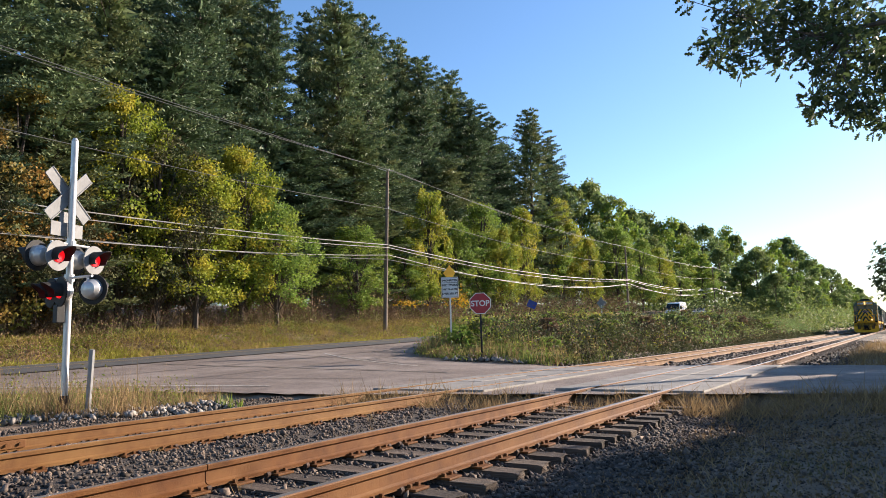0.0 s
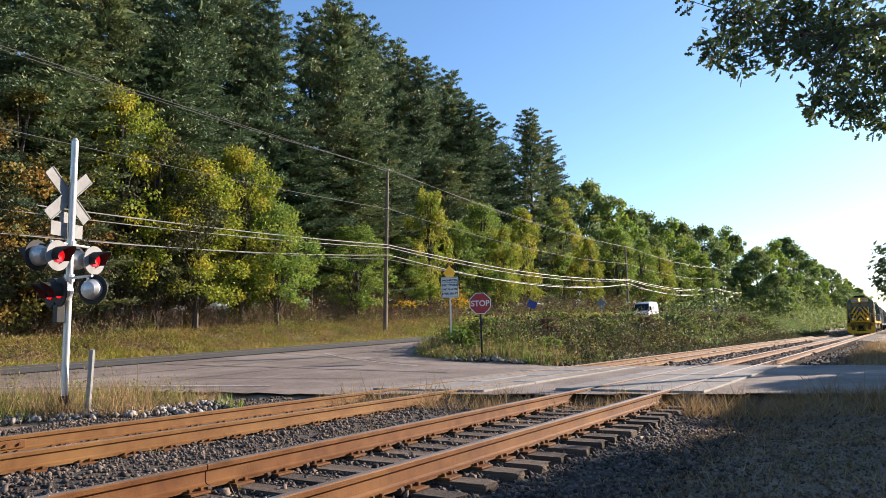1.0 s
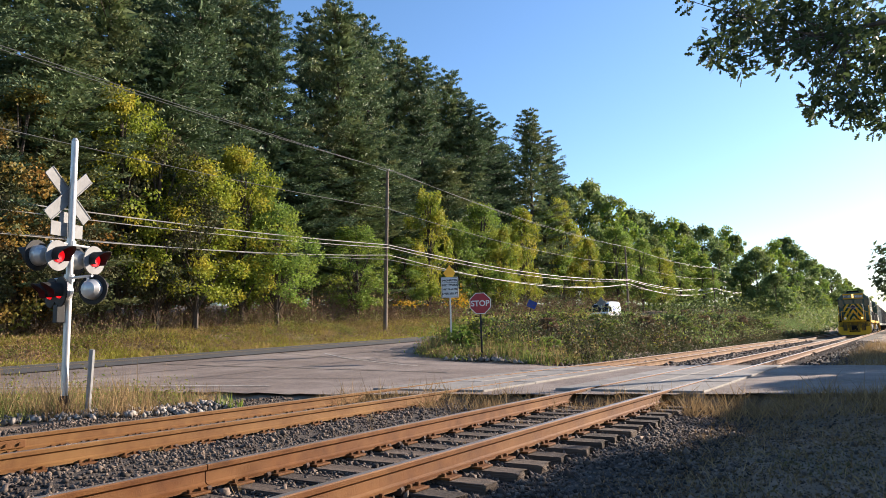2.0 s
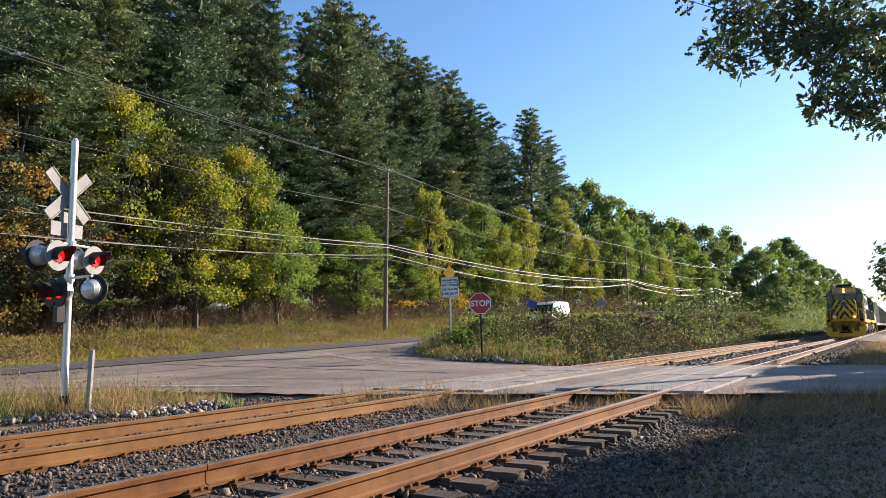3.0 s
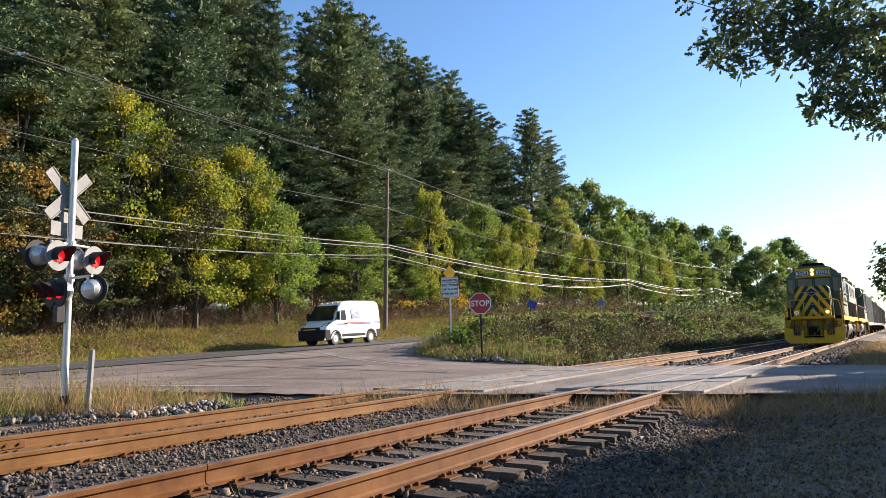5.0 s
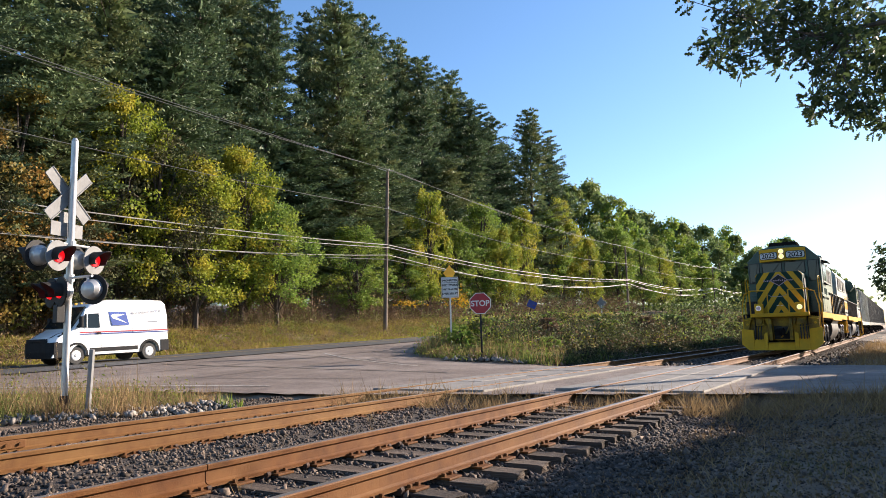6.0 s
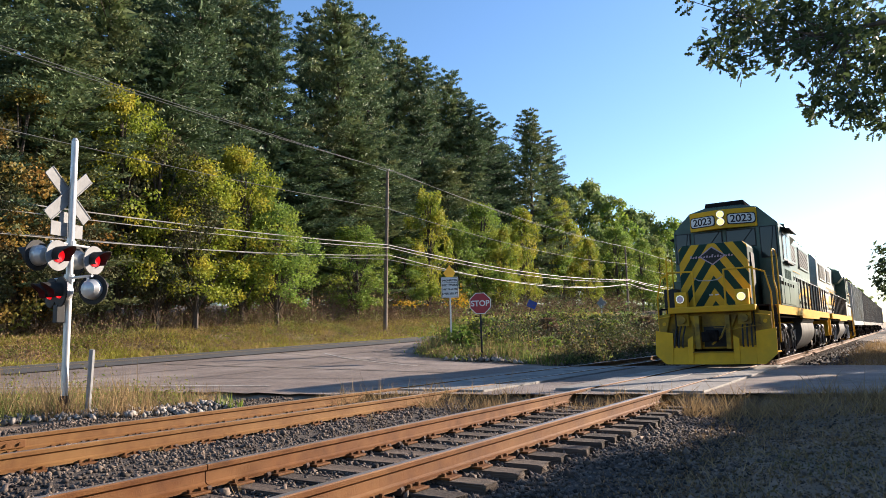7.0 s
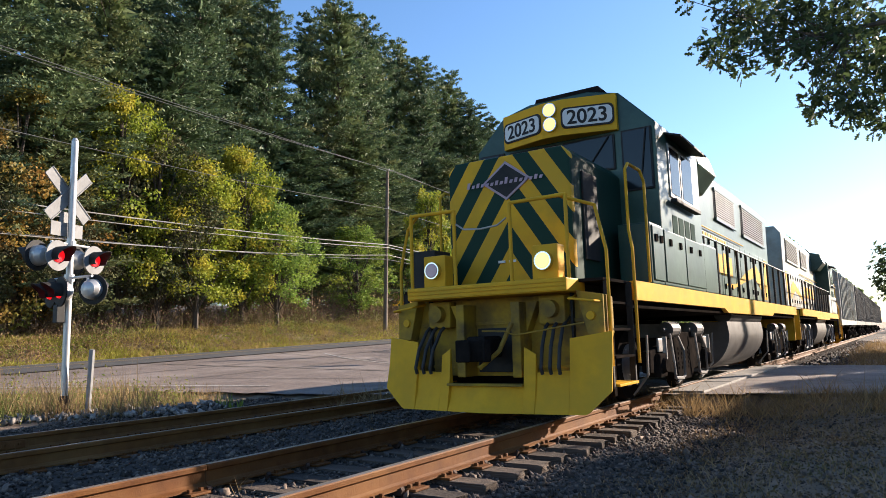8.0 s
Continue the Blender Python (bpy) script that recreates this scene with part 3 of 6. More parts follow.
def broad_model(seed, mat, H=12.0, W=3.4, leaves=15000, leaf=0.165, low=0.06, blobs=120, blade=False):
    rnd = np.random.RandomState(seed)
    zc = rnd.uniform(low, 1.0, blobs) ** 0.9
    width = W * np.sin(np.clip((zc - low) / (1 - low) * 0.80 + 0.17, 0, 1) * math.pi) ** 0.7
    a = rnd.uniform(0, 6.28, blobs)
    rad = width * np.sqrt(rnd.uniform(0.05, 1.0, blobs))
    bc = np.stack([rad * np.cos(a), rad * np.sin(a), zc * H * 0.95], -1)
    br = rnd.uniform(0.35, 0.9, blobs) * W * 0.23
    pick = rnd.choice(blobs, leaves, p=br ** 2 / np.sum(br ** 2))
    nrm = rnd.normal(size=(leaves, 3))
    nrm /= np.linalg.norm(nrm, axis=1, keepdims=True)
    shell = rnd.uniform(0.35, 1.12, leaves) ** 0.6
    c = bc[pick] + nrm * (br[pick] * shell)[:, None] * np.array([1, 1, 0.85])
    loose = rnd.rand(leaves) < 0.12
    c[loose] += rnd.normal(size=(int(loose.sum()), 3)) * np.array([0.09, 0.09, 0.07]) * W
    c[:, 2] = np.clip(c[:, 2], 0.25, H * 1.02)
    d = nrm * 0.6 + rnd.normal(size=(leaves, 3)) * 0.7 + np.array([0, 0, -0.25])
    v, f = cards(c, d, rnd.uniform(.7, 1.35, leaves) * leaf, rnd.uniform(.55, .9, leaves) * leaf * (1.3 if blade else 1.0), rnd, blade)
    crown = raw_mesh("crown", v, f)
    crown.materials.append(M[mat])
    paths = [([(0, 0, -0.4), (rnd.uniform(-.2, .2), rnd.uniform(-.2, .2), H * .45), (0, 0, H * .85)], 0.013 * H + 0.03, 0.02)]
    for i in range(0, blobs, 3):
        q = bc[i]
        h = max(0.1 * H, q[2] - 0.25 * H)
        paths.append(([(0, 0, h * 0.9), tuple(q * np.array([.55, .55, 1]) * 0.98), tuple(q)], 0.05, 0.012))
    return trunk_mesh("trunk", paths, 6), crown, H


def plant_tree(model, name, label, category, x, y, h, turn, group, widen=1.0):
    trunk, crown, H = model
    s = h / H
    t = thing(name, label, category, Matrix.LocRotScale((x, y, float(terrain(x, y))), Euler((0, 0, turn)), (s * widen, s * widen, s)), group)
    link("trunk", trunk, "bark", t)
    link("crown", crown, "pine", t)
    return t


PINES = [(-33, 14.3, 18.7), (-35, 17.8, 22.7), (-39, 22.4, 24.5), (-35, 23.1, 24.0), (-40, 29.7, 27.0), (-36, 30.2, 25.3), (-39, 36.3, 28.1), (-36, 36.6, 25.6), (-37, 45.8, 30.6), (-43, 49.4, 30.2), (-38, 51.9, 30.0), (-40, 58.8, 29.9), (-38, 61.3, 28.3), (-41, 71.3, 30.7), (-38, 72.3, 26.4), (-43, 85.5, 27.9), (-36, 83.3, 27.3), (-41, 100.4, 27.2), (-34, 44.5, 16.7), (-35, 39.4, 14.8), (-35, 52.3, 17.3), (-36, 62.8, 17.0), (-39, 80.2, 20.3), (-32, 18.4, 16.3), (-34, 26.6, 19.4),
         (-46, 58.4, 34.0), (-46, 63.5, 33.5), (-46, 69.4, 32.4), (-46, 75.3, 31.9), (-46, 81.6, 31.0), (-46, 87.3, 28.9), (-46, 96.2, 26.3), (-46, 115.2, 25.9), (-46, 43.7, 32.0), (-46, 38.5, 33.0), (-46, 31.9, 30.6)]
FRONT = [(-31, 16.3, 12.7, 2), (-30, 14.0, 10.6, 3), (-29.5, 18.2, 8.0, 3), (-31, 21.7, 14.0, 1), (-30, 23.4, 11.6, 3), (-29.5, 25.5, 10.4, 1), (-30.5, 29.7, 11.9, 1), (-29.5, 31.8, 9.2, 0), (-30.5, 40.9, 7.8, 0), (-32, 49.2, 7.6, 0), (-31, 51.6, 12.6, 1), (-33, 58.9, 10.2, 0), (-32, 63.1, 12.5, 0), (-30.5, 64.5, 10.0, 1), (-32, 72.6, 13.0, 1), (-35, 85.1, 14.5, 0), (-34, 88.4, 16.8, 1), (-31, 90.8, 10.9, 1), (-33, 107.3, 14.1, 0), (-31, 113.7, 12.7, 0), (-30, 121.3, 11.3, 1), (-31, 137.9, 10.7, 0), (-31, 157.0, 12.4, 0)]
FAR = [(-40, 106.4, 21.2), (-42, 120.7, 24.0), (-39, 122.6, 21.9), (-42, 141.9, 21.4), (-44, 160.3, 22.7), (-40, 161.8, 21.9), (-44, 194.5, 23.8), (-42, 208.7, 23.9), (-46, 254.3, 28.8), (-42, 259.4, 25.6), (-34, 130.3, 14.1), (-34, 158.0, 15.7), (-34, 189.7, 15.9)]
TRACKSIDE = [(-16, 130.6, 11.6), (-15, 139.5, 14.5), (-16, 169.3, 17.2), (-13.5, 165.2, 15.2), (-14, 191.5, 15.1), (-13, 209.9, 14.3), (-14, 262.7, 15.6), (-12, 272.3, 14.8), (-13, 337.5, 15.9), (-11, 372.0, 15.6), (-12, 514.0, 17.4), (-12, 121.7, 7.9), (-19, 133.3, 8.9)]
pick = random.Random(11)
pine_models = [pine_model(20 + i, "pine" if i % 2 else "pine_dark") for i in range(5)]
for i, (x, y, h) in enumerate(PINES):
    plant_tree(pine_models[i % 5], "pine_tree", "tall dark green white pine on the wooded bank", "pine tree", x, y, h, pick.uniform(0, 6.28), "pines behind the road", 26 / h * pick.uniform(0.95, 1.15))
greens = [broad_model(40 + i, "leaf_green", low=0.13) for i in range(3)]
yellows = [broad_model(50 + i, "leaf_yellow", low=0.15) for i in range(3)]
oranges = [broad_model(60, "leaf_orange")]
# left-hand trees take the scrub leaves, so their shade is in the colour
shaded = [broad_model(64 + i, "scrub", low=0.16, leaves=11000) for i in range(2)]
kinds = ((greens, "leafy green broadleaf tree at the edge of woods"), (yellows, "broadleaf tree turning yellow at the edge of woods"),
         (oranges, "broadleaf tree with rusty orange autumn leaves"),
         (shaded, "dull green broadleaf tree at the edge of woods, darkened as shade"))
for i, (x, y, h, k) in enumerate(FRONT):
    models, label = kinds[k]
    plant_tree(models[i % len(models)], "broadleaf_tree", label, "tree", x, y, h, pick.uniform(0, 6.28), "trees at the edge of the woods",
               pick.uniform(0.85, 1.1) * (12 / h) ** 0.45 * (0.75 if (k == 1 and i > 8) else 1.0))
deep_pines = [pine_model(30 + i, "pine_dark", 26.0, 1.3, 26, 1.6) for i in range(2)]
fars = [broad_model(70 + i, ("leaf_far", "leaf_far", "leaf_green")[i], 16.0, 5.2, 9500, 0.36, 0.06, 70, True) for i in range(3)]
for i, (x, y, h) in enumerate(FAR + TRACKSIDE):
    plant_tree(fars[i % 3], "broadleaf_tree", "green deciduous tree in the distant woods", "tree", x, y, h, pick.uniform(0, 6.28), "trees along the far line", (16 / h) ** 0.25)
# second rank that closes the woods behind, and the trees along the line behind the train
for i in range(18):
    y = 2 + i * 13.5
    plant_tree(deep_pines[i % 2] if i % 3 else fars[i % 3], "pine_tree" if i % 3 else "broadleaf_tree",
               "dark tree deep in the woods", "tree", -50 - (i * 37 % 11), y, (19 + (i * 13 % 6)) * (1 - 0.012 * i), pick.uniform(0, 6.28), "trees deep in the woods", 1.25)
for i in range(9):
    plant_tree(fars[i % 3], "broadleaf_tree", "green deciduous tree beside the far line", "tree", 9 + (i * 29 % 5), 150 + i * 26, 11 + (i * 7 % 4), pick.uniform(0, 6.28), "trees along the far line")
# low trees along the yard, added out of view for their shade on the near ground
shade_models = [broad_model(80 + i, "oak_leaf", 6.0, 2.6, 5000, 0.28, 0.05, 34, True) for i in range(2)]
for i in range(17):
    plant_tree(shade_models[i % 2], "small_tree", "unseen low bushy tree that shades the yard", "tree", 10.1 + (i * 31 % 10) * 0.12, 4.5 + i * 2.7, 5.95 + (i * 17 % 7) * 0.12, pick.uniform(0, 6.28), "low trees beside the yard", 1.15)


bushes = [broad_model(85 + i, ("leaf_green", "leaf_far", "brush", "weed")[i], 2.0, 1.25, 2600, 0.11, 0.02, 26, True) for i in range(4)]
for i in range(34):
    y = 25.5 + i * 1.75
    x = -7.6 - (i * 47 % 29) * 0.22
    if y < float(far_edge(x)) + 1.6:
        x = -8.6
    plant_tree(bushes[(i * 7) % 4], "bush", ("green leafy bush on the grassy rise", "dark green bush on the grassy rise", "brown dry bush on the grassy rise", "tangled weedy bush on the grassy rise")[(i * 7) % 4], "bush",
               x, y, 0.75 + 0.011 * (y - 25) + (i * 13 % 7) * 0.06, pick.uniform(0, 6.28), "bushes on the rise", 1.3)
for x, y, h in ((-14.6, 30.6, 1.0), (-13.2, 28.0, 0.9), (-15.8, 34.0, 1.0), (-11.8, 25.8, 0.8), (-17.0, 38.0, 0.9)):
    plant_tree(bushes[0], "bush", "green leafy bush on the grassy rise", "bush", x, y, h, pick.uniform(0, 6.28), "bushes on the rise", 1.3)


# ---- low growth ----
def growth(name, mat, label, spots, blades, height, width, seed, spread=0.12, lean=0.35, category="grass"):
    """Blades that stand in tufts, many in one mesh."""
    rnd = np.random.RandomState(seed)
    n = len(spots)
    patch = 0.5 + 0.5 * np.sin(spots[:, 0] * 0.9 + 1.3 * np.sin(spots[:, 1] * 0.45)) * np.sin(spots[:, 1] * 0.7 + 1.1 * np.sin(spots[:, 0] * 0.6))
    hs = height * rnd.lognormal(0, 0.3, n) * (0.55 + 0.9 * patch)
    c = np.repeat(spots, blades, 0) + rnd.normal(size=(n * blades, 3)) * np.array([spread, spread, 0.0])
    d = rnd.normal(size=(n * blades, 3)) * lean
    d[:, 2] = 1
    L = np.repeat(hs, blades) * rnd.uniform(.5, 1.1, n * blades)
    v, f = cards(c, d, L, width * rnd.uniform(.6, 1.3, n * blades), rnd, True)
    ob = link(name, raw_mesh(name, v, f), mat)
    return tagged(ob, label, category, kind="stuff")


def leafy(name, mat, label, spots, per, size, height, seed, spread=0.3, category="undergrowth"):
    """Leaves strewn through the height of low plants, many in one mesh."""
    rnd = np.random.RandomState(seed)
    n = len(spots)
    patch = 0.5 + 0.5 * np.sin(spots[:, 0] * 0.8 + 2.0 + 1.3 * np.sin(spots[:, 1] * 0.5)) * np.sin(spots[:, 1] * 0.6 + 1.1 * np.sin(spots[:, 0] * 0.7))
    hs = np.repeat(height * rnd.lognormal(0, 0.4, n) * (0.25 + 1.5 * patch ** 1.5), per)
    c = np.repeat(spots, per, 0) + rnd.normal(size=(n * per, 3)) * np.array([spread, spread, 0.0])
    c[:, 2] += hs * rnd.uniform(0, 1, n * per) ** 0.8
    d = rnd.normal(size=(n * per, 3))
    d[:, 2] = np.abs(d[:, 2]) * 0.8
    v, f = cards(c, d, size * rnd.uniform(.6, 1.4, n * per), size * rnd.uniform(.3, .6, n * per), rnd)
    ob = link(name, raw_mesh(name, v, f), mat)
    return tagged(ob, label, category, kind="stuff")


def rise(x, y):
    return (x < -6.2) & (x > -18.6) & (y > far_edge(x) + 0.6)


def lobe(x, y):
    return rise(x, y) & ~((x > -12.0) & (y > 28.5))


growth("bank_grass", "grass", "sunlit yellow-green grass on the roadside bank", scatter(22000, -31.2, -26.5, -6, 95, 21), 5, 0.26, 0.05, 22, 0.15, 0.8)
leafy("bank_shrubs", "weed", "low yellow-green clumps on the roadside bank", scatter(420, -30.8, -27.2, -4, 80, 83), 60, 0.10, 0.5, 84, 0.34)
leafy("bank_scrub", "brush", "low brown clumps on the roadside bank", scatter(420, -31, -27.4, -4, 80, 85), 50, 0.10, 0.5, 86, 0.32)
growth("bank_dry_grass", "dry_weed", "dry brown grass on the roadside bank", scatter(9000, -31.5, -26.6, -6, 95, 23), 5, 0.28, 0.04, 24, 0.15, 1.0)
growth("rise_grass", "weed", "tall green and tan weeds on the rise", scatter(13000, -18.8, -6.1, 22, 80, 25, lobe), 6, 0.36, 0.045, 26, 0.16)
leafy("rise_weeds", "weed", "leafy green weeds on the rise", scatter(5200, -18.6, -6.4, 22, 80, 27, lobe), 10, 0.13, 0.40, 28)
leafy("rise_shrubs", "leaf_green", "green shrubs among the weeds", scatter(200, -18.2, -7.4, 24, 70, 57, rise), 60, 0.13, 0.7, 58, 0.45)
leafy("rise_yellow_weeds", "leaf_yellow", "yellowing weeds on the rise", scatter(600, -18.2, -6.8, 23, 70, 59, rise), 30, 0.11, 0.55, 60, 0.3)
slope = lambda x, y: rise(x, y) & ((y > 29) | (x > -10.5)) & (y > 25.5)
leafy("slope_scrub", "scrub", "dark tangled green scrub on the bank by the line, shade in its colour", scatter(3400, -14.5, -6.9, 25, 85, 71, slope), 26, 0.17, 0.62, 72, 0.4)
leafy("slope_brush", "brush", "brown tangled scrub on the bank by the line", scatter(1300, -14.5, -6.7, 25, 85, 73, slope), 20, 0.15, 0.55, 74, 0.4)
growth("slope_twigs", "twig", "bare stems in the scrub on the bank", scatter(900, -15, -6.8, 25, 90, 75, slope), 9, 0.7, 0.022, 76, 0.15, 0.45)
leafy("track_edge_scrub", "scrub", "low dark weeds along the ballast edge", scatter(2600, -7.4, -5.75, 23.5, 130, 81, lambda x, y: y > far_edge(x) + 1.0), 14, 0.13, 0.26, 82, 0.2)
growth("rise_dry_grass", "dry_weed", "dry tan stalks among the weeds", scatter(6500, -18.6, -6.1, 22, 75, 29, lobe), 6, 0.55, 0.028, 30)
leafy("line_bushes", "leaf_far", "dense green bushes between road and line", scatter(900, -15.0, -6.9, 42, 135, 31, None), 40, 0.22, 0.6, 32, 0.7)
leafy("far_bushes", "leaf_far", "thick green bushes along the far line", scatter(1300, -32, -6.2, 115, 330, 65, lambda x, y: (x > -18) | (x < -27)), 40, 0.5, 2.6, 66, 1.2)
leafy("line_scrub", "brush", "brown scrub between road and line", scatter(700, -17.5, -6.8, 40, 120, 61, None), 24, 0.15, 0.5, 62, 0.5)
leafy("brush", "brush", "brown tangled brush below the trees", scatter(2300, -34, -29.9, -8, 110, 33), 20, 0.17, 1.9, 34, 0.4)
growth("brush_twigs", "twig", "bare upright twigs below the trees", scatter(1700, -33, -29.8, -8, 110, 35), 12, 2.2, 0.026, 36, 0.16, 0.45)
leafy("understory", "leaf_green", "green undergrowth below the trees", scatter(700, -37, -30.5, -8, 130, 37), 26, 0.2, 2.0, 38, 0.6)
growth("verge_grass", "weed", "rough green grass beside the signal", scatter(1600, -17, -7.6, 1.5, 9.5, 39, lambda x, y: (on_road(x, y) < 0.05) & (y < near_edge(x) - 0.3)), 6, 0.32, 0.018, 40)
growth("verge_dry_grass", "dry_weed", "dry seeding grass beside the signal", scatter(520, -10.5, -6.9, 4.6, 9.6, 41, lambda x, y: (y < near_edge(x) - 0.1) & (x * 0.83 - y * 0.55 < -10.2)), 6, 0.55, 0.01, 42)
edge = lambda x, y: (y < near_edge(x) + 0.1) & (y > near_edge(x) - 1.3) & (np.abs(np.abs(x) - 0.75) > 0.12) & (np.abs(np.abs(x - TRACK2) - 0.75) > 0.12)
growth("signal_weeds", "dry_weed", "tall dry seed stalks round the foot of the signal", np.concatenate([scatter(26, -8.05, -7.35, 6.0, 6.75, 77), scatter(40, -7.3, -6.5, 6.3, 7.4, 78)]), 9, 0.62, 0.013, 79, 0.07, 0.32)
growth("crossing_weeds", "dry_weed", "dry reddish weeds at the crossing's edge", scatter(2000, -5.2, 5.5, 9.5, 13, 43, edge), 7, 0.32, 0.013, 44, 0.09, 0.6)
growth("yard_weeds", "dry_weed", "sparse dry weeds on the shaded yard", scatter(700, 1.9, 6.0, 5, 12.4, 45, open_bed), 5, 0.14, 0.008, 46, 0.08, 0.7)
leafy("verge_weeds", "weed", "leafy green weeds beside the signal", scatter(300, -14, -7.7, 2.5, 9.5, 67, lambda x, y: (on_road(x, y) < 0.05) & (y < near_edge(x) - 0.4)), 22, 0.07, 0.4, 68, 0.15)
leafy("bank_litter", "brush", "brown litter and dead stems on the bank", scatter(6500, -31.5, -27.0, -6, 80, 69), 9, 0.10, 0.32, 70, 0.25)
leafy("leaf_litter", "brush", "brown fallen leaves and scraps on the yard", scatter(3600, 1.8, 7.4, 1.8, 12.4, 63, open_bed, 0.008), 4, 0.045, 0.012, 64, 0.12, "leaf litter")
growth("line_weeds", "dry_weed", "dry grass beside the far rails", scatter(1400, 2.2, 7.0, 22.5, 60, 47), 6, 0.4, 0.02, 48, 0.12, 0.4)
growth("tie_weeds", "dry_weed", "dry tufts between the ties", scatter(36, -5.0, 0.6, 4.0, 11.5, 49), 12, 0.2, 0.007, 50, 0.05, 0.5)
growth("fresh_weeds", "fresh_weed", "bright green weeds in the ballast", np.array([(-6.25, 8.55, -0.2), (-6.0, 8.75, -0.2), (-6.1, 8.6, -0.2)]), 14, 0.34, 0.035, 52, 0.04, 0.2)
leafy("gold_shrubs", "leaf_gold", "golden yellow autumn shrub leaves", np.array([(-28.6, 52.6, 4.2), (-28.4, 53.4, 3.6), (-28.8, 51.8, 3.6), (-28.7, 45.0, 3.6)]), 130, 0.22, 1.2, 54, 0.5)


# ---- roadside things ----
def facing(x, y, z, dx, dy):
    """A pose whose local -y looks along (dx, dy)."""
    return pose(x, y, z, 0, 0, math.degrees(math.atan2(dx, -dy)))


def light_head(signal, x, y, z, dx, dy, lit, pale):
    h = new("lamp_head")
    h.parent = signal
    h.matrix_basis = facing(x, y, z, dx, dy)
    bm = B()
    rod(bm, (0, -0.012, 0), (0, 0.012, 0), 0.255, seg=28)
    # upper plates get pale metal for the light reflected on their faces
    part("backplate", bm, "sign_back" if pale else "black_paint", h)
    bm = B()
    for a, b, r0, r1 in ((0.012, 0.09, 0.175, 0.165), (0.09, 0.16, 0.165, 0.12), (0.16, 0.195, 0.12, 0.04)):
        rod(bm, (0, a, 0), (0, b, 0), r0, r1, 22)
    part("housing", bm, "galvanized", h, smooth=True)
    bm = B()
    n = 18
    for k, (r, y0, y1) in enumerate(((0.150, -0.012, -0.32),)):
        ring = []
        for i in range(n + 1):
            a = radians(-35 + 250 * i / n)
            cut = y1 * (0.45 + 0.55 * max(0.0, math.sin(a)))
            ring.append([bm.verts.new((rr_ * math.cos(a), yy, rr_ * math.sin(a))) for rr_, yy in ((r, y0), (r, cut), (r - 0.008, cut), (r - 0.008, y0))])
        for p, q in zip(ring, ring[1:]):
            for j in range(4):
                bm.faces.new((p[j], p[(j + 1) % 4], q[(j + 1) % 4], q[j]))
    part("hood", bm, "black_paint", h)
    bm = B()
    rod(bm, (0, -0.045, 0), (0, -0.012, 0), 0.105, 0.118, 24)
    part("lens", bm, "red_lens" if lit else "dull_lens", h)
    return h


